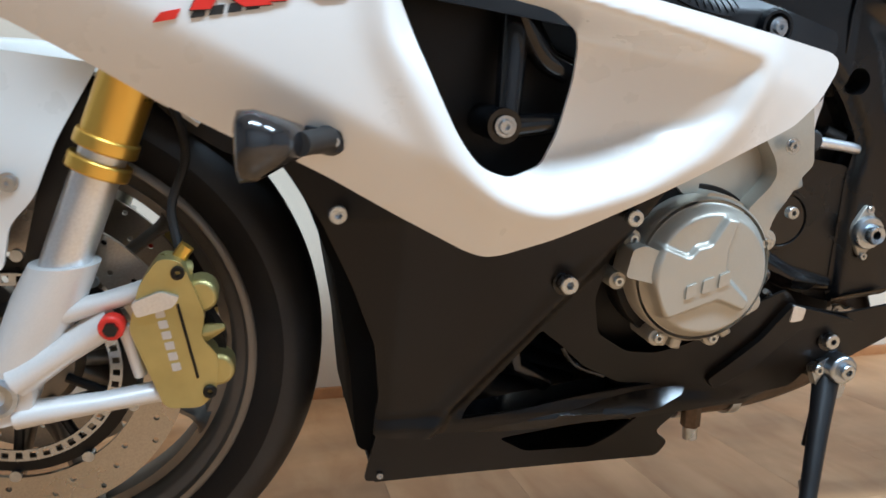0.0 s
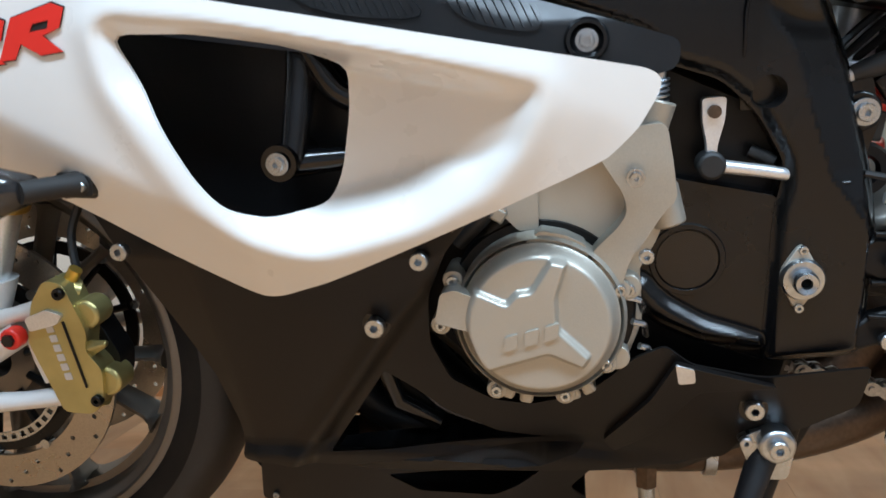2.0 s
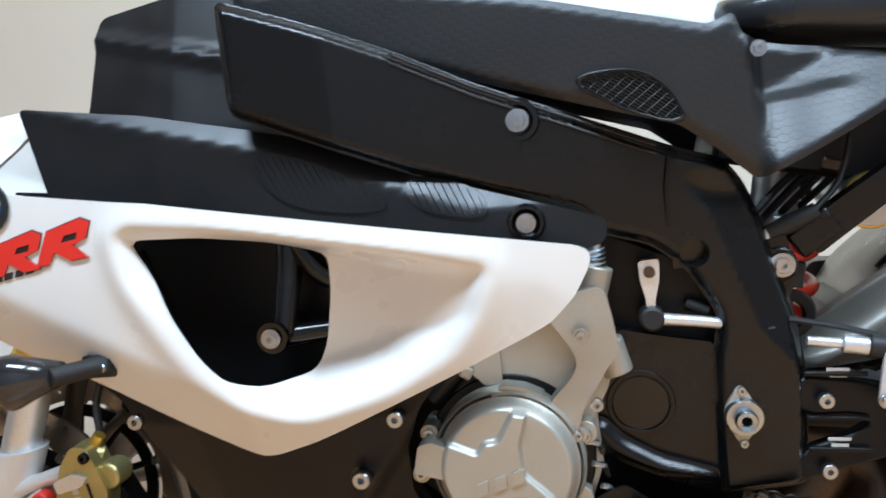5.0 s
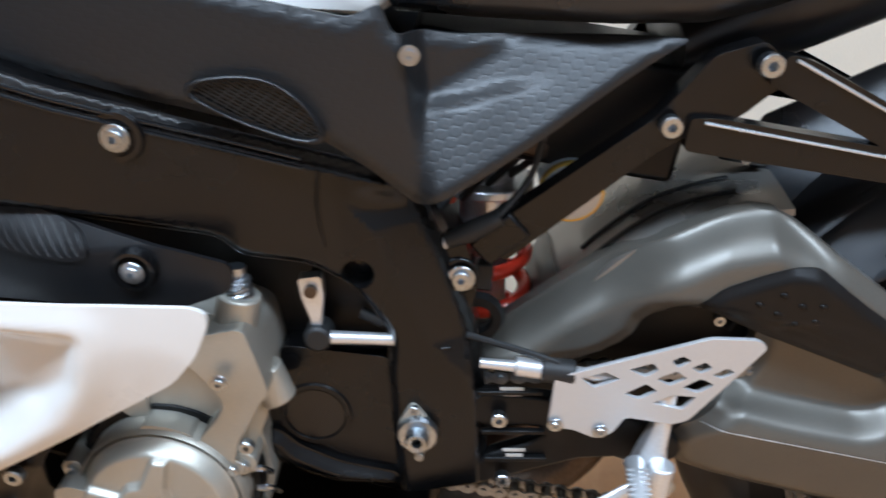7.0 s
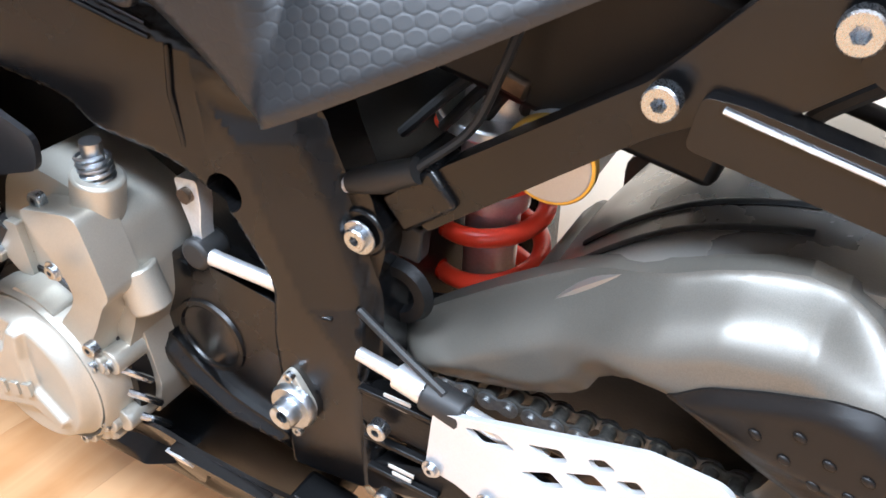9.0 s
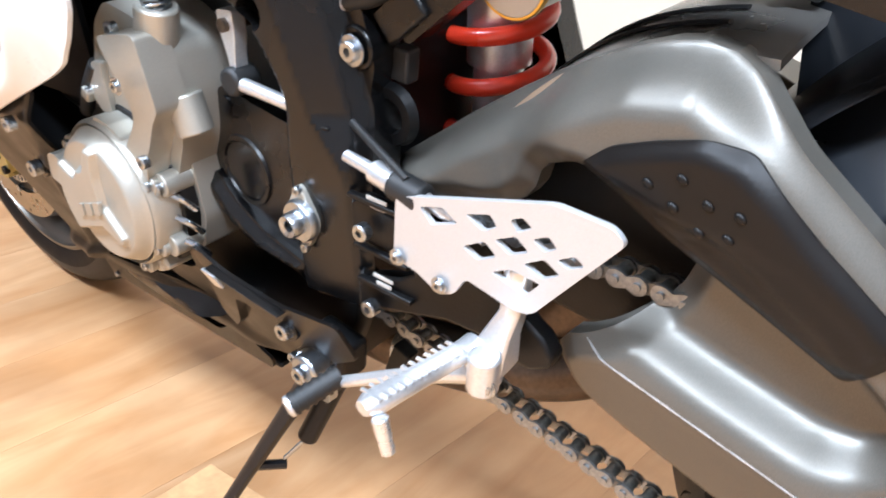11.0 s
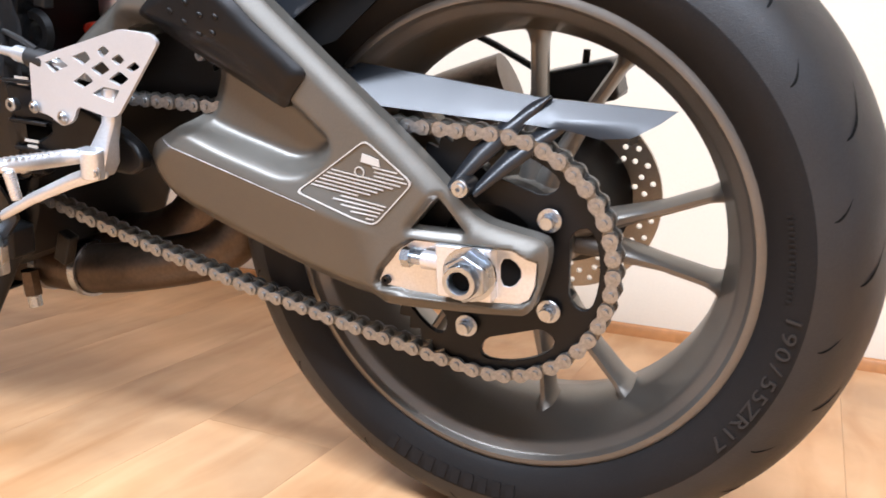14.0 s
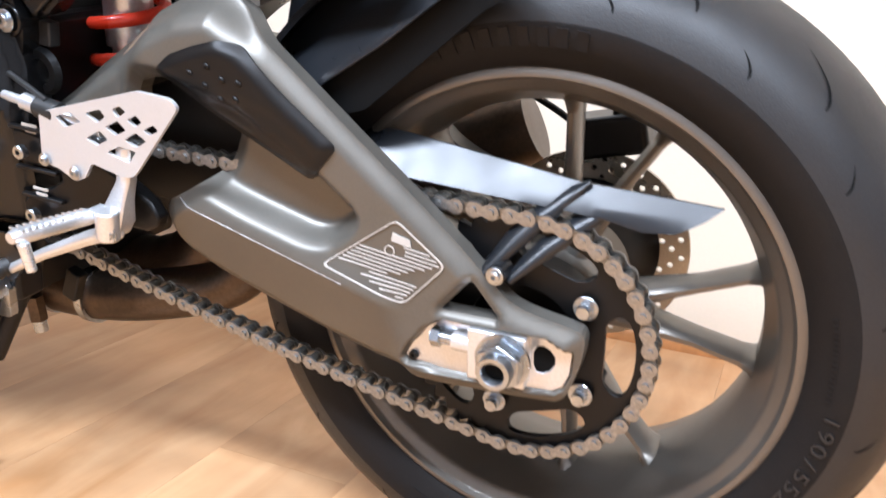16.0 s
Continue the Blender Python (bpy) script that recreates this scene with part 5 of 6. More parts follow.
def main_frame():
    hole = [(-0.612 + 0.0135 * math.cos(t), 0.592 + 0.0135 * math.sin(t)) for t in np.linspace(0, 6.2832, 24, endpoint=False)]
    ob = shaped("main_frame", FRAME_OUT, frame_y, 0.03, FRAME, bike, "satin black twin-spar frame", [hole], 0.004)
    mirrored(ob)
    part("frame_hole_back", panel([(-0.63, 0.575), (-0.594, 0.575), (-0.594, 0.61), (-0.63, 0.61)], -0.140, 0.004), GLOSS, ob)
    pp = fillet([(-0.581, 0.469), (-0.600, 0.438), (-0.583, 0.403), (-0.562, 0.433)], 0.012, 5)
    piv = part("pivot_plate", panel(pp, -0.170, 0.006), CAST, ob, "oval silver pivot plate", bevel=0.0015)
    part("pivot_ring", turned([(0.010, -0.169), (0.010, -0.176), (0.0165, -0.176), (0.018, -0.173), (0.018, -0.169)], (-0.580, 0.435), 36), STEEL, piv)
    part("pivot_bolt", turned([(0.0048, -0.17), (0.0048, -0.1855), (0.009, -0.187), (0.0105, -0.184), (0.0105, -0.17)], (-0.580, 0.435), 30), STEEL, piv)
    # black disc as the shade down the hollow bolt
    part("pivot_bore_shade", turned([(0.0, -0.180), (0.005, -0.180), (0.005, -0.17), (0.0, -0.17)], (-0.580, 0.435), 20), GROOVE_SHADE, piv)
    bolt(piv, -0.5805, -0.171, 0.460, 0.0045)
    bolt(piv, -0.5815, -0.171, 0.409, 0.0045)
    # big bolts of the engine mounts, in sunk seats
    for x, z in ((-0.760, 0.731),):
        y = -0.165 - 0.25 * min(0.3, -0.62 - x)
        part("bolt_seat", turned([(0.012, y + 0.002), (0.014, y - 0.001), (0.0185, y - 0.001), (0.020, y + 0.003)], (x, z), 32), GLOSS, ob)
        bolt(ob, x, y - 0.003, z, 0.0095, WASHER)
    part("weld_seam", tube([(-0.629, -0.169, 0.684), (-0.634, -0.170, 0.655), (-0.634, -0.168, 0.62)], 0.0016, 8), FRAME, ob)
    # added gloss beads imitating the double highlight on the top edge
    for off in (0.004, 0.012):
        bead = [(x, -0.1655 - 0.25 * min(0.3, max(0, -0.62 - x)), z - off) for x, z in ((-0.865, 0.805), (-0.795, 0.768), (-0.709, 0.730), (-0.640, 0.699))]
        part("frame_highlight", tube(bead, 0.0016, 8), GLOSS, ob)
    part("frame_nick", block(-0.553, -0.161, 0.515, 0.018, 0.004, 0.003, -2), FRAME, ob, bevel=0.0015)
    # rear lug with its bolt
    lug = part("upper_lug", tube([(-0.533, -0.10, 0.570), (-0.533, -0.138, 0.570)], 0.017, 24), FRAME, ob, bevel=0.002)
    part("lug_web", panel(fillet([(-0.565, 0.60), (-0.525, 0.60), (-0.517, 0.56), (-0.53, 0.52), (-0.55, 0.52)], 0.006), -0.135, 0.03), FRAME, ob, bevel=0.003)
    bolt(lug, -0.531, -0.143, 0.570, 0.0105, WASHER)
    return ob


spar = main_frame()


# ---- black covers above the frame, tank and seat ----
def covers():
    duct = fillet([(-1.25, 0.80), (-1.12, 0.778), (-0.95, 0.736), (-0.85, 0.690), (-0.725, 0.650), (-0.690, 0.638), (-0.692, 0.618), (-0.74, 0.605), (-1.12, 0.665), (-1.22, 0.695)], 0.008)

    def duct_form(X, Z):
        crease = np.interp(X, [-1.25, -0.9735, -0.811, -0.722], [0.80, 0.7216, 0.6557, 0.6555])
        return -0.230 + 0.12 * np.clip(Z - 0.60, 0, 1) + 0.55 * np.clip(Z - crease, 0, 0.05)
    duct_y = soft(duct_form, 0.002)
    d = shaped("side_cover", duct, duct_y, 0.004, BLACK, bike, "black textured cover between fairing and frame", (), 0.007)
    mirrored(d)
    part("bolt_seat", turned([(0.010, -0.230), (0.0125, -0.2335), (0.015, -0.2335), (0.017, -0.226)], (-0.759, 0.641), 28), GLOSS, d)
    bolt(d, -0.759, -0.235, 0.641, 0.0078, WASHER)
    for ring in ([(-1.02, 0.735), (-0.94, 0.714), (-0.875, 0.668), (-0.90, 0.662), (-0.985, 0.676)], [(-0.866, 0.700), (-0.80, 0.676), (-0.79, 0.655), (-0.80, 0.647), (-0.862, 0.662)]):
        v = part("ribbed_pad", panel(rounded(ring, 2), lambda X, Z: duct_y(X, Z) - 0.0025, 0.003, (), 0.006), BLACK, d, "ribbed black pad")
        xs = [p[0] for p in ring]
        for x in np.arange(min(xs) + 0.008, max(xs) - 0.008, 0.0065):
            zz = np.linspace(0.6, 0.78, 120)
            sl = x + (zz - 0.68) * -0.5
            ins = zz[sdf(rounded(ring, 2), sl, zz) > 0.002]
            if len(ins) > 6:
                a, b = ins[0], ins[-1]
                pa = [(x + (q - 0.68) * -0.5, float(duct_y(np.array([x + (q - 0.68) * -0.5]), np.array([q]))[0]) - 0.003, q) for q in np.linspace(a, b, 6)]
                part("pad_rib", tube(pa, 0.0005, 5), BLACK, v)
    side = fillet([(-1.02, 0.885), (-0.90, 0.872), (-0.75, 0.842), (-0.588, 0.795), (-0.566, 0.803), (-0.560, 0.782), (-0.52, 0.772), (-0.345, 0.748), (-0.45, 0.7005), (-0.5555, 0.6555), (-0.588, 0.687), (-0.618, 0.711), (-0.758, 0.758), (-0.879, 0.802), (-1.02, 0.857)], 0.006)

    def side_y(X, Z):
        y = -0.186 + 0.20 * ease((X + 0.54) / 0.2) * 0.36
        back = ease((X + 0.556) / 0.016)
        y = y + back * (0.60 * np.clip(Z - (0.6567 + 0.428 * (X + 0.5551)), 0, 0.07) - 0.016)
        ridge = 0.7229 + 0.109 * (X + 0.5395)
        y = y + 0.007 * back * ease((Z - ridge) / 0.005) * ease((-0.44 - X) / 0.06)
        return y + 0.005 * (1 - ease(sdf(side, X, Z) / 0.006))
    s = shaped("tank_side_cover", side, soft(side_y, 0.003), 0.004, NETTED, bike, "black netted plastic cover under tank and seat", (), 0.005)
    mirrored(s)
    bolt(s, -0.549, -0.190, 0.768, 0.0065, WASHER)
    # air mesh in its frame
    mesh_ring = [(-0.712, 0.762), (-0.654, 0.765), (-0.624, 0.742), (-0.614, 0.710), (-0.675, 0.735)]
    fr = rounded(mesh_ring, 2)
    cx, cz = -0.656, 0.745
    part("mesh_frame", panel([(cx + (x - cx) * 1.1, cz + (z - cz) * 1.15) for x, z in fr], -0.197, 0.006, [fr]), BLACK, s, bevel=0.0015)
    part("mesh_back", panel(fr, -0.188, 0.002), GLOSS, s)
    for sgn in (1, -1):
        for k in np.arange(-0.11, 0.11, 0.0085):
            tt = np.linspace(-0.09, 0.09, 140)
            X = cx + k + tt * 0.70 * sgn
            Z = cz + tt * 0.5 - 0.3 * k
            ok = sdf(fr, X, Z) > 0.0
            if ok.sum() > 6:
                i = np.where(ok)[0]
                part("mesh_wire", tube([(X[i[0]], -0.1925, Z[i[0]]), (X[i[-1]], -0.1925, Z[i[-1]])], 0.0008, 5), CHAINDARK, s)
    # tank
    rings = []
    for x, w, z0, z1 in ((-1.02, 0.12, 0.83, 0.90), (-0.95, 0.165, 0.835, 0.945), (-0.85, 0.185, 0.835, 0.965), (-0.75, 0.182, 0.826, 0.960), (-0.65, 0.165, 0.805, 0.915), (-0.58, 0.13, 0.790, 0.860), (-0.548, 0.09, 0.80, 0.835)):
        rings.append([(x, w * math.cos(t) * (1 if math.sin(t) < 0 else (1 - 0.25 * math.sin(t) ** 2)), z0 + (z1 - z0) * max(0, math.sin(t)) - 0.012 * max(0, -math.sin(t))) for t in np.linspace(0, 6.2832, 32, endpoint=False)])
    part("fuel_tank", loft(rings), WHITE, bike, "pearl white fuel tank", angle=60)
    rings = []
    for x, w, z0, z1 in ((-0.572, 0.11, 0.795, 0.815), (-0.562, 0.135, 0.782, 0.826), (-0.50, 0.15, 0.772, 0.835), (-0.40, 0.15, 0.758, 0.83), (-0.33, 0.13, 0.750, 0.825), (-0.25, 0.10, 0.755, 0.835)):
        rings.append([(x, w * math.copysign(abs(math.cos(t)) ** 0.5, math.cos(t)), (z0 + z1) / 2 + (z1 - z0) / 2 * math.copysign(abs(math.sin(t)) ** 0.6, math.sin(t))) for t in np.linspace(0, 6.2832, 40, endpoint=False)])
    part("seat", loft(rings), SATIN, bike, "black leatherette rider seat", angle=60)
    rings = []
    for x, w, z0, z1 in ((-0.34, 0.085, 0.70, 0.76), (-0.25, 0.095, 0.70, 0.83), (-0.12, 0.085, 0.74, 0.87), (0.05, 0.055, 0.80, 0.89), (0.16, 0.03, 0.84, 0.88)):
        rings.append([(x, w * math.cos(t), (z0 + z1) / 2 + (z1 - z0) / 2 * math.sin(t)) for t in np.linspace(0, 6.2832, 28, endpoint=False)])
    part("tail", loft(rings), BLACK, bike, "black tail unit under the pillion seat", angle=60)


covers()


HEAD = [(-1.235, 0.74), (-1.225, 0.80), (-1.218, 0.90), (-1.05, 0.92), (-0.93, 0.90), (-0.88, 0.82), (-0.86, 0.72), (-1.10, 0.70)]


def frame_head():
    ring = fillet(HEAD, 0.012)
    ob = shaped("frame_head_cover", ring, lambda X, Z: -0.150 + 0.35 * np.clip(Z - 0.76, 0, 1) + 0.12 * np.clip(-1.12 - X, 0, 1) - 0.006 * np.exp(-((Z - 0.815 - 0.28 * (-1.0 - X)) / 0.008) ** 2), 0.006, BLACK, bike, "black cover over the frame head", (), 0.008)
    mirrored(ob)


frame_head()


# ---- subframe, footrest, shock ----
def subframe():
    rail = fillet([(-0.512, 0.595), (-0.494, 0.574), (-0.368, 0.662), (-0.348, 0.672), (-0.305, 0.686), (-0.265, 0.716), (-0.290, 0.742), (-0.326, 0.735), (-0.370, 0.690), (-0.482, 0.620)], 0.005)
    ob = part("subframe", panel(rail, -0.124, 0.022), FRAME, bike, "black subframe rail with bolted pillion hanger", bevel=0.003)
    mirrored(ob)
    part("rail_end", block(-0.497, -0.112, 0.596, 0.045, 0.034, 0.028, -36), FRAME, ob, bevel=0.003)
    hang = fillet([(-0.275, 0.733), (-0.255, 0.725), (-0.172, 0.672), (-0.100, 0.628), (-0.095, 0.610), (-0.130, 0.605), (-0.182, 0.622), (-0.350, 0.664), (-0.345, 0.690), (-0.325, 0.688), (-0.20, 0.655), (-0.29, 0.712)], 0.005)
    h = part("pillion_hanger", panel(hang, -0.132, 0.016), FRAME, ob, "black pillion footrest hanger with bright lines for its edge highlights", bevel=0.003)
    mirrored(h)
    # thin bright bars drawn as the highlights on the bevelled arms
    part("hanger_highlight", tube([(-0.335, -0.1335, 0.6855), (-0.20, -0.1335, 0.648), (-0.168, -0.1335, 0.640)], 0.0012, 8), ALU, h)
    part("hanger_highlight", tube([(-0.270, -0.1335, 0.728), (-0.172, -0.1335, 0.666), (-0.10, -0.1335, 0.622)], 0.0014, 8), ALU, h)
    bolt(h, -0.361, -0.136, 0.686, 0.0098)
    bolt(h, -0.290, -0.136, 0.727, 0.0105)
    # cable plug by the rail
    plug = part("cable_plug", tube([(-0.541, -0.131, 0.600), (-0.520, -0.130, 0.607), (-0.495, -0.128, 0.617)], [0.007, 0.0095, 0.008], 14), CABLE, ob)
    part("plug_end", tube([(-0.548, -0.131, 0.597), (-0.540, -0.131, 0.600)], 0.0062, 12), PLATE, plug)
    part("cable", tube(curve_points([(-0.497, -0.126, 0.617), (-0.47, -0.11, 0.64), (-0.455, -0.10, 0.675), (-0.448, -0.09, 0.70)]), 0.003, 8), CABLE, plug)
    part("hanger_strap", tube(curve_points([(-0.26, -0.08, 0.70), (-0.30, -0.05, 0.66), (-0.31, -0.03, 0.64)]), 0.005, 8), CABLE, ob)
    # wiring in the dark above the shock
    for k in range(4):
        part("cable", tube(curve_points([(-0.55 + 0.02 * k, -0.06 + 0.02 * k, 0.60), (-0.50 + 0.015 * k, -0.05, 0.645), (-0.44 + 0.01 * k, -0.05 + 0.02 * k, 0.68), (-0.38, -0.04, 0.71)]), 0.004, 8), CABLE, ob)
    part("battery_box", block(-0.45, 0.0, 0.69, 0.24, 0.15, 0.10, 14), DARK, ob, bevel=0.006)
    part("connector", block(-0.463, -0.07, 0.655, 0.024, 0.016, 0.014, 20), PIPE, ob, bevel=0.003)
    part("connector", tube([(-0.475, -0.055, 0.668), (-0.458, -0.055, 0.672)], 0.0075, 12), REDDECAL, ob)


subframe()


def shock():
    ax0, ax1 = Vector((-0.520, 0.0, 0.430)), Vector((-0.500, 0.0, 0.665))
    body = part("shock_absorber", tube([ax0, ax0.lerp(ax1, 0.45)], 0.021, 24), ALU, bike, "rear shock absorber with a red coil spring")
    part("shock_top", tube([ax0.lerp(ax1, 0.42), ax0.lerp(ax1, 0.75), ax1], [0.027, 0.027, 0.022], 24), ALU, body)
    d = (ax1 - ax0).normalized()
    u = d.cross(Vector((0, 1, 0))).normalized()
    v = d.cross(u)
    n, pts = 3.7, []
    for t in np.linspace(0, 1, 120):
        a = 2 * math.pi * n * t + 2.4
        pts.append(ax0 + d * (0.012 + 0.150 * t) + (u * math.cos(a) + v * math.sin(a)) * 0.040)
    part("coil_spring", tube(pts, 0.0072, 12), RED, body, "glossy red coil spring")
    part("spring_seat", tube([ax0 + d * 0.166, ax0 + d * 0.176], 0.046, 30), ALU, body, bevel=0.002)
    part("reservoir", tube([(-0.433, -0.083, 0.618), (-0.432, 0.03, 0.624)], 0.0265, 28), ALU, body, "steel shock reservoir with a gold cap", bevel=0.002)
    part("reservoir_cap", tube([(-0.433, -0.0885, 0.6175), (-0.433, -0.082, 0.618)], 0.0285, 36), GOLD, body, bevel=0.001)
    part("reservoir_face", tube([(-0.433, -0.0895, 0.6175), (-0.433, -0.084, 0.618)], 0.0262, 36), PLATE, body, bevel=0.001)
    # dark clutter round the shock
    part("linkage", block(-0.555, -0.03, 0.50, 0.03, 0.16, 0.14, 8), DARK, body, bevel=0.006)
    part("linkage_eye", turned([(0.012, -0.115), (0.014, -0.122), (0.022, -0.122), (0.025, -0.115)], (-0.522, 0.517), 28), DARK, body)
    part("connector", block(-0.515, -0.108, 0.555, 0.02, 0.014, 0.026, 10), CABLE, body, bevel=0.002)
    part("hose", tube(curve_points([(-0.43, 0.02, 0.62), (-0.36, 0.03, 0.64), (-0.28, 0.05, 0.62), (-0.20, 0.06, 0.58)]), 0.006, 10), CABLE, body)
    part("hose", tube(curve_points([(-0.545, -0.118, 0.545), (-0.548, -0.125, 0.52), (-0.54, -0.125, 0.50), (-0.525, -0.122, 0.488)]), 0.0045, 8), CABLE, body)


shock()


MARKS = ((-0.495, 0.474), (-0.497, 0.408))


def footrest():
    plate_out = fillet([(-0.459, 0.494), (-0.334, 0.523), (-0.297, 0.519), (-0.289, 0.511), (-0.350, 0.443), (-0.363, 0.440), (-0.402, 0.450), (-0.413, 0.434), (-0.427, 0.429), (-0.446, 0.440), (-0.467, 0.444)], 0.005)
    cuts = [[(-0.438, 0.492), (-0.418, 0.497), (-0.406, 0.489), (-0.428, 0.482)], [(-0.399, 0.498), (-0.380, 0.503), (-0.375, 0.496), (-0.386, 0.490)], [(-0.365, 0.504), (-0.356, 0.508), (-0.349, 0.503), (-0.360, 0.497)],
            [(-0.349, 0.496), (-0.338, 0.501), (-0.332, 0.495), (-0.341, 0.490)], [(-0.377, 0.487), (-0.361, 0.494), (-0.352, 0.486), (-0.366, 0.480)], [(-0.332, 0.488), (-0.320, 0.494), (-0.314, 0.489), (-0.325, 0.484)],
            [(-0.403, 0.474), (-0.385, 0.483), (-0.376, 0.475), (-0.391, 0.468)], [(-0.356, 0.477), (-0.341, 0.485), (-0.330, 0.478), (-0.343, 0.471)], [(-0.380, 0.463), (-0.365, 0.470), (-0.344, 0.467), (-0.355, 0.455)]]
    bracket = part("footrest_bracket", panel(rounded([(-0.535, 0.47), (-0.48, 0.462), (-0.43, 0.450), (-0.36, 0.415), (-0.345, 0.39), (-0.375, 0.375), (-0.42, 0.395), (-0.50, 0.375), (-0.535, 0.365), (-0.535, 0.395), (-0.47, 0.415), (-0.47, 0.43), (-0.535, 0.43)], 1), -0.163, 0.016), DARK, bike, "black footrest bracket with a silver heel plate", bevel=0.003)
    hp = part("heel_plate", panel(plate_out, -0.183, 0.004, [fillet(c, 0.002, 2) for c in cuts]), PLATE, bracket, "satin silver heel plate with cut-out windows", bevel=0.0008)
    bolt(hp, -0.461, -0.186, 0.4475, 0.0058, WASHER)
    bolt(hp, -0.4235, -0.186, 0.4385, 0.0058, WASHER)
    for x, z in ((-0.508, 0.447), (-0.509, 0.380)):
        part("bracket_boss", tube([(x - 0.03, -0.15, z), (x + 0.01, -0.15, z)], 0.012, 16), DARK, bracket, bevel=0.002)
        bolt(bracket, x, -0.173, z, 0.008)
    for z in (0.470, 0.428, 0.398):
        part("bracket_rib", block(-0.497, -0.166, z, 0.055, 0.006, 0.004, 4), DARK, bracket, bevel=0.001)
    for x, z in MARKS:
        for k, w in enumerate((0.020, 0.015)):
            part("bracket_print", block(x, -0.1672, z - 0.006 * k, w, 0.001, 0.0028, 4), PRINT, bracket)
    # hanger arm, pivot and folding peg
    part("peg_arm", loft([[(x - w, y - d, z), (x, y - d - 0.004, z), (x + w, y - d, z), (x + w, y + d, z), (x, y + d, z), (x - w, y + d, z)] for x, y, z, w, d in ((-0.366, -0.172, 0.468, 0.009, 0.005), (-0.370, -0.174, 0.435, 0.008, 0.006), (-0.378, -0.178, 0.415, 0.011, 0.008), (-0.383, -0.184, 0.395, 0.016, 0.011), (-0.386, -0.184, 0.382, 0.011, 0.009))]), ALU, bracket, "bright cast footrest arm", bevel=0.002)
    part("peg_pivot", tube([(-0.374, -0.20, 0.412), (-0.378, -0.20, 0.383)], 0.011, 18), ALU, bracket, bevel=0.002)
    bolt(bracket, -0.372, -0.204, 0.390, 0.0075, WASHER)
    peg = []
    P0, P1 = Vector((-0.394, -0.186, 0.403)), Vector((-0.402, -0.282, 0.410))
    dv = (P1 - P0).normalized()
    sv = Vector((dv.y, -dv.x, 0))
    for f, w, h in ((0, 0.010, 0.009), (0.15, 0.0085, 0.0075), (0.6, 0.009, 0.0075), (0.92, 0.010, 0.0075), (1.0, 0.006, 0.005)):
        c = P0.lerp(P1, f)
        peg.append([c + sv * w * math.cos(t) + Vector((0, 0, h * math.sin(t))) for t in np.linspace(0, 6.2832, 14, endpoint=False)])
    pg = part("footpeg", loft(peg), ALU, bracket, "ribbed aluminium footpeg", bevel=0.0)
    for k in range(12):
        c = P0.lerp(P1, 0.18 + 0.067 * k)
        for s in (-1, 1):
            part("peg_rib", block(*(c + sv * 0.0045 * s + Vector((0, 0, 0.0066))), 0.009, 0.0022, 0.0014), ALU, pg)
    part("peg_pin", tube([P1 + Vector((0.010, 0.004, -0.004)), P1 + Vector((0.014, 0.004, -0.030))], [0.0055, 0.0045], 12), ALU, pg, bevel=0.001)
    # gear lever
    lever = part("gear_lever", loft([[(x - 0.002, y, z + h), (x, y - w, z), (x + 0.002, y, z - h), (x, y + w, z)] for x, y, z, w, h in ((-0.372, -0.188, 0.390, 0.007, 0.010), (-0.41, -0.197, 0.378, 0.0065, 0.0085), (-0.46, -0.207, 0.358, 0.006, 0.007), (-0.502, -0.214, 0.338, 0.006, 0.006), (-0.516, -0.216, 0.333, 0.006, 0.006))]), ALU, bracket, "cast aluminium gear lever with a black rubber tip", bevel=0.003, segments=3)
    tip0, tip1 = Vector((-0.508, -0.212, 0.340)), Vector((-0.524, -0.250, 0.328))
    rub = part("rubber_tip", tube([tip0, tip1], 0.0085, 18), CABLE, lever, "black ribbed rubber")
    for k in range(6):
        c = tip0.lerp(tip1, 0.1 + 0.16 * k)
        part("rubber_ring", tube([c, c + (tip1 - tip0) * 0.07], 0.0098, 18), CABLE, rub)
    part("lever_cap", tube([tip1, tip1 + (tip1 - tip0) * 0.06, tip1 + (tip1 - tip0) * 0.1], [0.0092, 0.0092, 0.006], 18), ALU, lever)
    # quick-shift sensor rod
    rod = part("shift_sensor", tube([(-0.520, -0.168, 0.503), (-0.492, -0.170, 0.499), (-0.49, -0.17, 0.499), (-0.468, -0.172, 0.495)], [0.0045, 0.005, 0.0085, 0.0085], 16), ALU, bracket, "bright quick-shift sensor in the shift rod")
    part("sensor_boot", tube([(-0.470, -0.172, 0.496), (-0.442, -0.173, 0.491)], 0.011, 16), CABLE, rod, bevel=0.002)
    part("sensor_cable", tube(curve_points([(-0.455, -0.175, 0.503), (-0.49, -0.165, 0.513), (-0.53, -0.15, 0.52)]), 0.003, 8), CABLE, rod)
    part("rod_lower", tube([(-0.442, -0.172, 0.491), (-0.392, -0.172, 0.478)], 0.0055, 12), ALU, rod)


footrest()


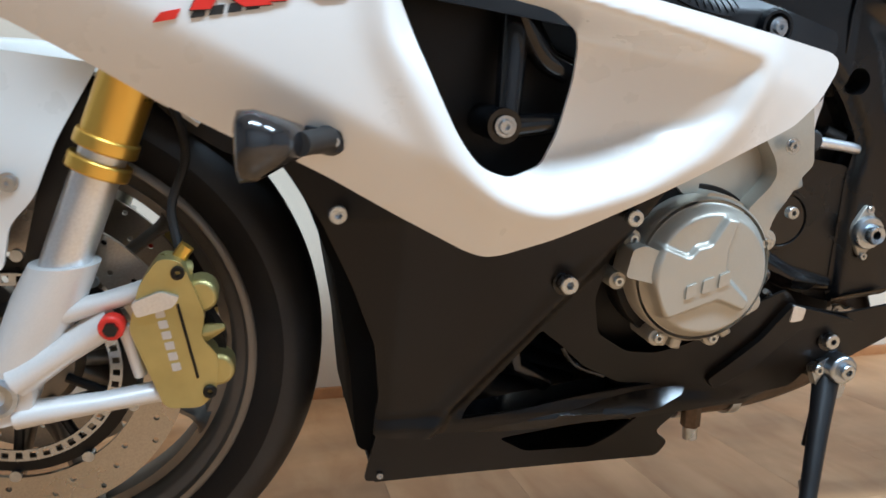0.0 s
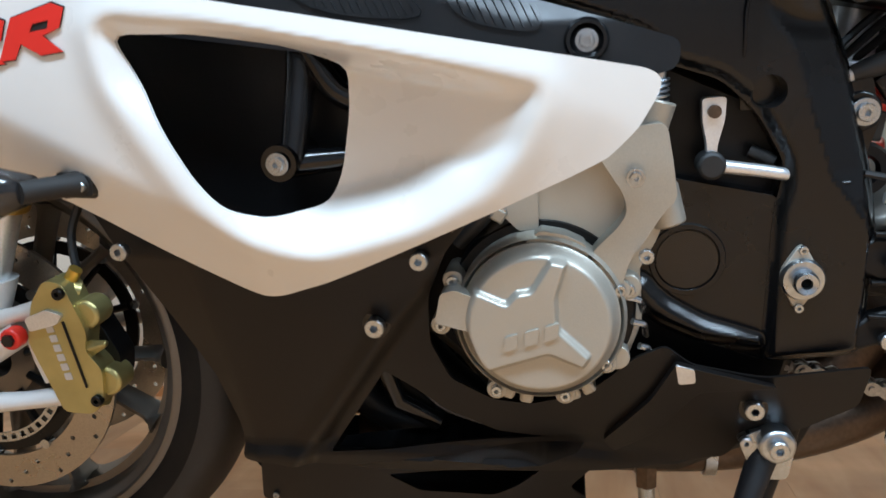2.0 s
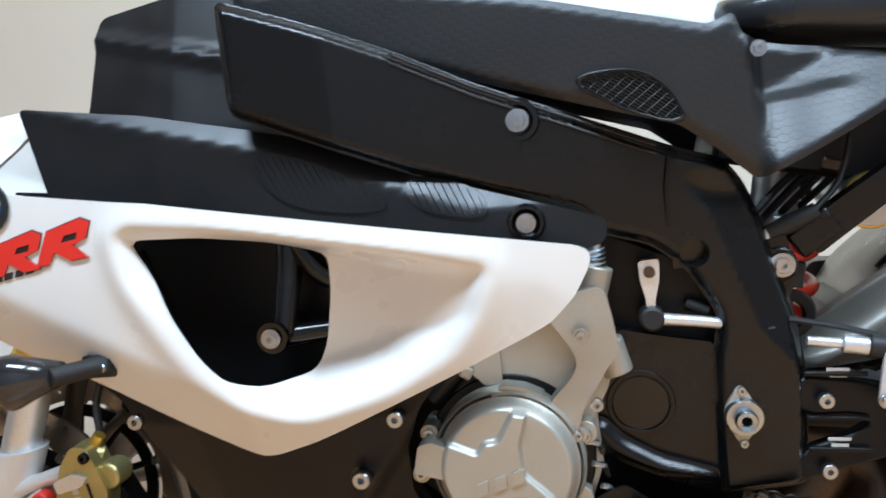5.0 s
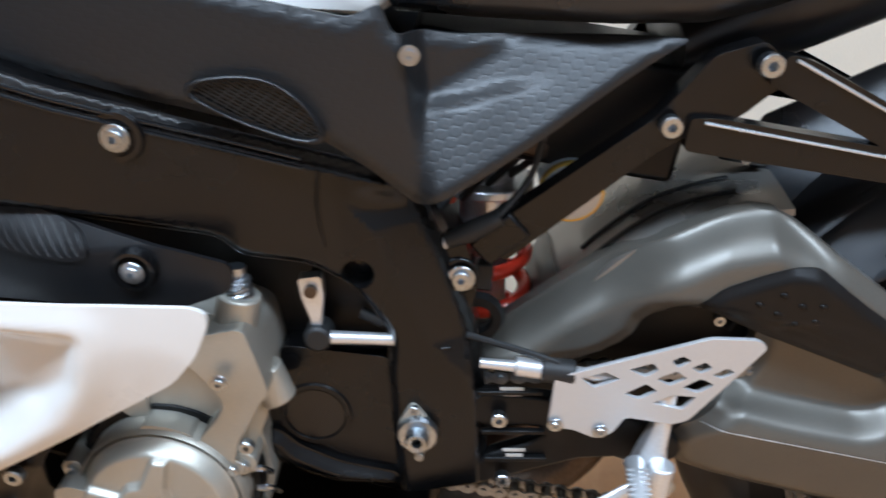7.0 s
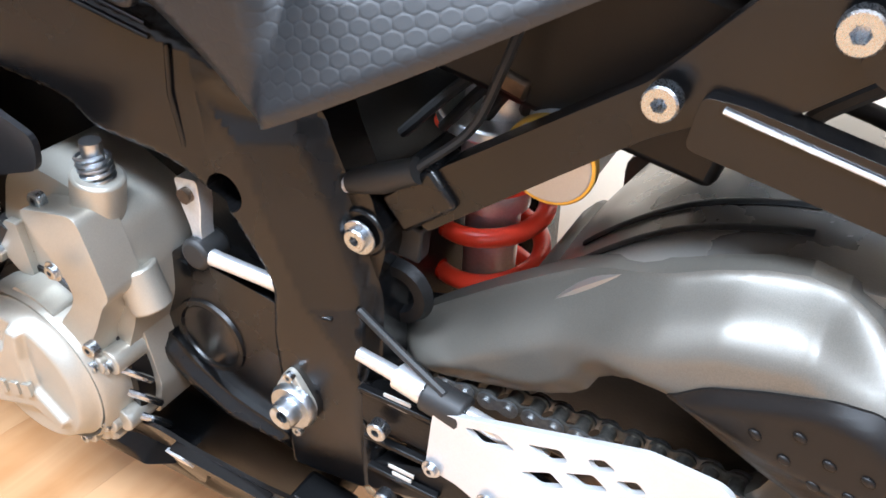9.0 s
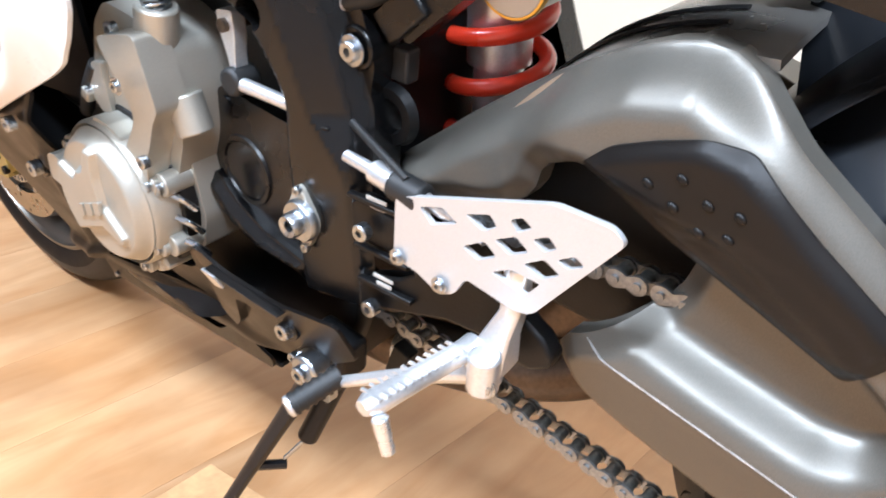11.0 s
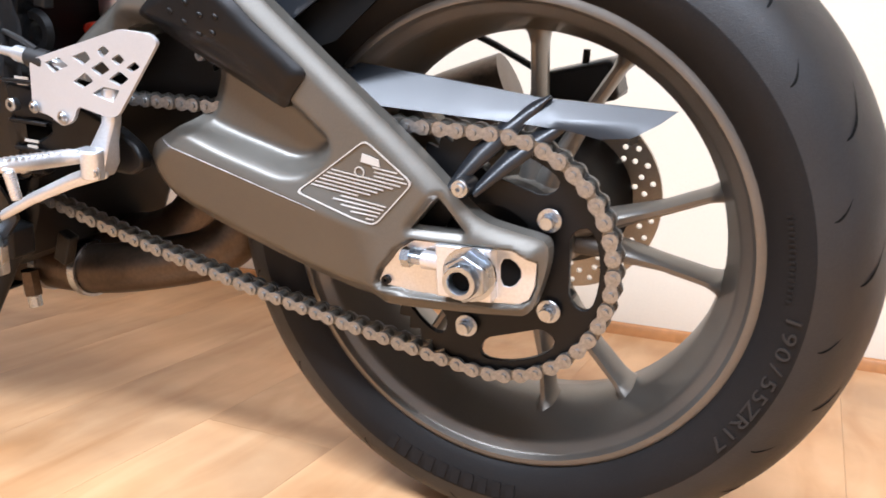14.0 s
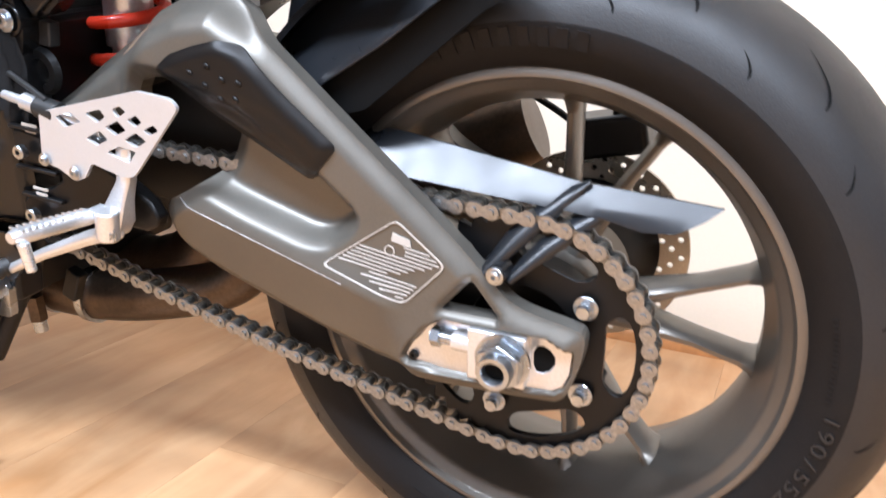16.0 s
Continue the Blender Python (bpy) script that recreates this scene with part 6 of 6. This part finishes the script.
def side_stand():
    top, foot = Vector((-0.600, -0.165, 0.275)), Vector((-0.700, -0.280, 0.066))
    ob = part("side_stand", tube([top, top.lerp(foot, 0.25), top.lerp(foot, 0.6), foot], [0.0145, 0.011, 0.0085, 0.007], 12, flat=0.75), BLACK, bike, "black steel side stand, folded out")
    part("stand_mount", block(-0.596, -0.145, 0.285, 0.05, 0.035, 0.04, 10), DARK, ob, bevel=0.005)
    part("stand_pivot", tube([(-0.595, -0.14, 0.284), (-0.595, -0.186, 0.284)], 0.016, 24), STEEL, ob, "bright stand pivot bolt", bevel=0.003)
    bolt(ob, -0.595, -0.188, 0.284, 0.010)
    bolt(ob, -0.620, -0.175, 0.283, 0.0065)
    part("stand_yoke", panel(fillet([(-0.627, 0.285), (-0.60, 0.298), (-0.575, 0.285), (-0.582, 0.245), (-0.61, 0.245)], 0.006), -0.172, 0.01), STEEL, ob, bevel=0.002)
    part("stand_sleeve", tube([(-0.585, -0.150, 0.268), (-0.618, -0.178, 0.190)], 0.0105, 12), DARK, ob, bevel=0.002)
    part("stand_spring", tube([(-0.618, -0.178, 0.190), (-0.637, -0.195, 0.165)], 0.0025, 8), STEEL, ob)
    part("stand_hook", tube([(-0.655, -0.222, 0.165), (-0.636, -0.195, 0.158)], 0.005, 8), BLACK, ob)
    part("stand_foot", tube([(-0.724, -0.282, 0.0615), (-0.680, -0.282, 0.0615)], 0.013, 16, flat=0.35), BLACK, ob, bevel=0.001)
    part("spring_bracket", block(-0.558, -0.10, 0.262, 0.02, 0.015, 0.04, 25), DARK, ob, bevel=0.002)


side_stand()


# ---- front fork, brakes, mudguard ----
def arc_ring(c, r, n, a0=0.0):
    return [(c[0] + r * math.cos(t), c[1] + r * math.sin(t)) for t in np.linspace(a0, a0 + 2 * math.pi, n, endpoint=False)]


def front_end():
    ax = (Vector((-1.285, 0, 0.665)), Vector((-1.388, 0, 0.412)))
    for s in (-1, 1):
        y = 0.122 * s
        o = Vector((0, y, 0))
        leg = part("fork_leg", tube([ax[0].lerp(ax[1], 0.55) + o, ax[1] + o, ax[1] + o + Vector((-0.012, 0, -0.03))], 0.0215, 28), ALU, bike, "upside-down fork leg with gold tube")
        part("fork_tube", tube([ax[0] + o, ax[0].lerp(ax[1], 0.30) + o, ax[0].lerp(ax[1], 0.31) + o, ax[0].lerp(ax[1], 0.52) + o], [0.027, 0.027, 0.0255, 0.0255], 28), GOLD, leg, "gold anodised fork tube")
        for f in (0.50, 0.58):
            c = ax[0].lerp(ax[1], f) + o
            part("fork_collar", tube([c, c + (ax[1] - ax[0]) * 0.05], 0.0285, 28), GOLD, leg, bevel=0.002)
        part("fork_shoe", loft([[(x + w * math.cos(t), y + d * math.sin(t), z) for t in np.linspace(0, 6.2832, 20, endpoint=False)] for x, z, w, d in ((-1.383, 0.425, 0.031, 0.03), (-1.398, 0.395, 0.033, 0.031), (-1.417, 0.355, 0.031, 0.027), (-1.440, 0.318, 0.034, 0.022), (-1.450, 0.285, 0.026, 0.018))]), SILVER, leg, "cast aluminium fork foot", bevel=0.0)
        part("axle_clamp", turned([(0.011, -0.02 + y), (0.030, -0.02 + y), (0.032, -0.015 + y), (0.032, 0.015 + y), (0.011, 0.02 + y)], FRONT, 36), SILVER, leg)
        part("axle_end", turned([(0.008, y + 0.024 * s), (0.015, y + 0.026 * s), (0.019, y + 0.024 * s), (0.019, y)], FRONT, 30), STEEL, leg)
        # arms to the caliper
        for a, b, w in (((-1.405, 0.375), (-1.295, 0.404), 0.011), ((-1.43, 0.320), (-1.345, 0.372), 0.017), ((-1.435, 0.283), (-1.285, 0.300), 0.012), ((-1.335, 0.365), (-1.325, 0.315), 0.007)):
            part("caliper_arm", tube([(a[0], y + 0.008 * s, a[1]), ((a[0] + b[0]) / 2, y + 0.012 * s, (a[1] + b[1]) / 2), (b[0], y + 0.008 * s, b[1])], [w * 1.35, w * 1.0, w * 1.1], 14, flat=0.8), SILVER, leg)
        part("clamp_screw", tube([(-1.343, y + 0.02 * s, 0.371), (-1.343, y + 0.036 * s, 0.371)], 0.0115, 20), REDDECAL, leg, "red anodised screw", bevel=0.002)
        part("screw_head", tube([(-1.343, y + 0.030 * s, 0.371), (-1.343, y + 0.040 * s, 0.371)], 0.0068, 6), BLACK, leg)
        cal_out = fillet([(-1.318, 0.408), (-1.300, 0.432), (-1.280, 0.428), (-1.272, 0.405), (-1.262, 0.375), (-1.268, 0.355), (-1.252, 0.335), (-1.256, 0.300), (-1.270, 0.284), (-1.303, 0.286), (-1.318, 0.330), (-1.330, 0.366)], 0.008)
        cal = part("brake_caliper", panel(cal_out, y - 0.026 if s < 0 else y - 0.006, 0.032), OLIVE, bike, "olive-gold four-piston brake caliper", bevel=0.005)
        part("caliper_bridge", panel(fillet([(-1.300, 0.40), (-1.268, 0.385), (-1.245, 0.34), (-1.25, 0.31), (-1.28, 0.30), (-1.292, 0.35)], 0.008), y + (0.0 if s < 0 else -0.03), 0.03), DARK, cal, bevel=0.004)
        part("caliper_ear", tube([(-1.30, y - 0.012 * -s, 0.422), (-1.278, y, 0.412)], 0.011, 14), OLIVE, cal)
        part("caliper_ear", tube([(-1.292, y + 0.012 * s, 0.294), (-1.262, y + 0.012 * s, 0.300)], 0.011, 14), OLIVE, cal)
        part("caliper_rib", panel(fillet([(-1.326, 0.392), (-1.300, 0.402), (-1.283, 0.396), (-1.290, 0.386), (-1.322, 0.378)], 0.004), y - (0.031 if s < 0 else -0.026), 0.008), ALU, cal, bevel=0.002)
        part("caliper_seam", tube([(-1.286, y + 0.0265 * s, 0.388), (-1.272, y + 0.0265 * s, 0.315)], 0.0015, 6), DARK, cal)
        part("caliper_fin", loft([[(x, y + 0.020 * s + d, z + h) for d, h in ((-0.005, 0), (0, w), (0.005, 0), (0, -w))] for x, z, w in ((-1.288, 0.352, 0.004), (-1.262, 0.357, 0.010), (-1.245, 0.362, 0.004))]), OLIVE, cal, bevel=0.002)
        for x, z in ((-1.266, 0.392), (-1.254, 0.318)):
            part("piston_bulge", tube([(x, y - 0.012 * s, z), (x, y + 0.020 * s, z)], 0.016, 20), OLIVE, cal, bevel=0.004)
        part("hose_joint", tube([(-1.285, y + 0.004 * s, 0.425), (-1.276, y + 0.004 * s, 0.437)], 0.007, 12), GOLD, cal)
        if s < 0:
            for k in range(6):
                part("caliper_mark", panel(fillet([(-1.3065 + 0.0022 * k, 0.383 - 0.0105 * k), (-1.2985 + 0.0022 * k, 0.384 - 0.0105 * k), (-1.297 + 0.0022 * k, 0.3765 - 0.0105 * k), (-1.305 + 0.0022 * k, 0.3755 - 0.0105 * k)], 0.001), -0.1488, 0.001), PLATE, cal)
        bolt(cal, -1.262, y + 0.028 * s if s < 0 else y, 0.301, 0.007, DARKBOLT)
        bolt(cal, -1.284, y + 0.028 * s if s < 0 else y, 0.418, 0.007, DARKBOLT)
        part("brake_hose", tube(curve_points([(-1.285, y - 0.01 * s, 0.43), (-1.29, y - 0.02 * s, 0.47), (-1.275, y - 0.03 * s, 0.52), (-1.29, y - 0.04 * s, 0.58)]), 0.0045, 8), CABLE, cal)
        # drilled disc with its dark carrier
        holes = [arc_ring(FRONT, 0.118, 60)]
        for k in range(40):
            r = (0.152, 0.141, 0.131)[k % 3]
            a = radians(9 * k)
            holes.append(arc_ring((FRONT[0] + r * math.cos(a), FRONT[1] + r * math.sin(a)), 0.0032, 8))
        disc = part("brake_disc", panel(arc_ring(FRONT, 0.160, 96), 0.072 * s - 0.0025, 0.005, holes), DISC, front, "drilled front brake disc")
        part("disc_carrier", panel(arc_ring(FRONT, 0.112, 60), 0.070 * s - 0.002, 0.004, [arc_ring(FRONT, 0.095, 60)]), DARK, front)
        for k in range(10):
            a = radians(36 * k + 12)
            part("disc_bobbin", tube([(FRONT[0] + 0.115 * math.cos(a), 0.066 * s, FRONT[1] + 0.115 * math.sin(a)), (FRONT[0] + 0.115 * math.cos(a), 0.078 * s, FRONT[1] + 0.115 * math.sin(a))], 0.006, 12), STEEL, front)
            part("carrier_spoke", tube([(FRONT[0] + 0.045 * math.cos(a), 0.06 * s, FRONT[1] + 0.045 * math.sin(a)), (FRONT[0] + 0.104 * math.cos(a), 0.068 * s, FRONT[1] + 0.104 * math.sin(a))], 0.005, 8), DARK, front)
    ring = part("sensor_ring", panel(arc_ring(FRONT, 0.098, 90), -0.078, 0.002, [arc_ring(FRONT, 0.086, 90)] + [fillet([(FRONT[0] + r * math.cos(radians(a + d)), FRONT[1] + r * math.sin(radians(a + d))) for r, d in ((0.0885, 0), (0.0955, 0), (0.0955, 4), (0.0885, 4))], 0.0005, 1) for a in range(0, 360, 8)]), STEEL, front, "toothed speed sensor ring")
    # mudguard: a crown over the tyre and white cheeks
    prof = [(0.300, -0.072), (0.309, -0.055), (0.314, 0), (0.309, 0.055), (0.300, 0.072), (0.296, 0.07), (0.305, 0.053), (0.310, 0), (0.305, -0.053), (0.296, -0.07)]
    mud = part("front_mudguard", turned(prof, FRONT, 30, True, 52, 178), WHITE, bike, "white front mudguard with cheeks beside the fork")
    cheek = fillet([(-1.345, 0.600), (-1.381, 0.535), (-1.401, 0.486), (-1.424, 0.461), (-1.433, 0.420), (-1.470, 0.412), (-1.53, 0.452), (-1.62, 0.500), (-1.66, 0.525), (-1.62, 0.565), (-1.53, 0.605), (-1.44, 0.613)], 0.008)
    ck = shaped("mudguard_cheek", cheek, lambda X, Z: -0.128 + 0.04 * ease((Z - 0.48) / 0.16), 0.004, WHITE, mud, "", (), 0.007)
    mirrored(ck)
    part("cheek_bracket", panel(fillet([(-1.43, 0.41), (-1.385, 0.57), (-1.36, 0.58), (-1.355, 0.55), (-1.40, 0.40)], 0.006), -0.082, 0.006), BLACK, mud)
    bolt(mud, -1.42, -0.131, 0.500, 0.008, WASHER)
    # dark duct and lines behind the fork
    part("inner_fender", panel(rounded([(-1.36, 0.64), (-1.22, 0.57), (-1.19, 0.52), (-1.22, 0.50), (-1.30, 0.55)], 1), -0.05, 0.1), DARK, bike, "black inner fender")
    part("lower_yoke", block(-1.29, 0, 0.64, 0.07, 0.24, 0.035, -22), DARK, bike, "black fork yoke", bevel=0.006)


front_end()


def turn_signal():
    ob = part("turn_signal", loft([[(x, y + w * math.cos(t), z + h * math.sin(t)) for t in np.linspace(0, 6.2832, 20, endpoint=False)] for x, y, z, w, h in ((-1.226, -0.318, 0.552, 0.010, 0.016), (-1.223, -0.320, 0.552, 0.017, 0.025), (-1.212, -0.322, 0.553, 0.020, 0.025), (-1.195, -0.314, 0.554, 0.017, 0.018), (-1.178, -0.304, 0.554, 0.011, 0.011))]), SMOKE, bike, "smoked turn signal on a short black stalk", angle=60)
    mirrored(ob)
    part("signal_stalk", tube([(-1.182, -0.315, 0.553), (-1.165, -0.285, 0.552), (-1.155, -0.262, 0.550)], [0.009, 0.009, 0.013], 14), CABLE, ob)
    part("signal_base", panel(fillet([(-1.176, 0.562), (-1.148, 0.558), (-1.146, 0.542), (-1.174, 0.540)], 0.004), -0.276, 0.01), BLACK, ob, bevel=0.002)
    bolt(ob, -1.154, -0.279, 0.550, 0.0045)


turn_signal()
# ---- wooden board under the stand ----
board = tagged(new("wooden_board", finish(block(0, 0, 0, 0.15, 0.135, 0.018), "wooden_board", PINE)), "small light wooden board under the side stand", "board")
board.matrix_world = pose(-0.735, -0.252, 0.009, 0, 0, 4)
bv = board.modifiers.new("bevel", "BEVEL")
bv.width, bv.segments = 0.0012, 2


# ---- floor boards ----
def floor_boards():
    width, length = 0.196, 1.29
    bm = bmesh.new()
    bmesh.ops.create_cube(bm, size=1, matrix=pose(0, 0, -0.003) @ Matrix.Diagonal((width - 0.0004, length - 0.0004, 0.006, 1)))
    me = finish(bm, "plank", FLOOR, False)
    rnd = random.Random(11)
    x = -2.9
    while x < 1.6:
        y = -1.55 - rnd.uniform(0, length)
        while y < WALL_Y - 0.02:
            y0, y1 = y, y + length
            if y1 > -1.6:
                ob = new("plank", me)
                top = min(y1, WALL_Y - 0.002)
                ob.parent = floor_slab
                ob.matrix_local = pose(x, (y0 + top) / 2, 0) @ Matrix.Diagonal((1, (top - y0) / length, 1, 1))
            y += length
        x += width


floor_boards()
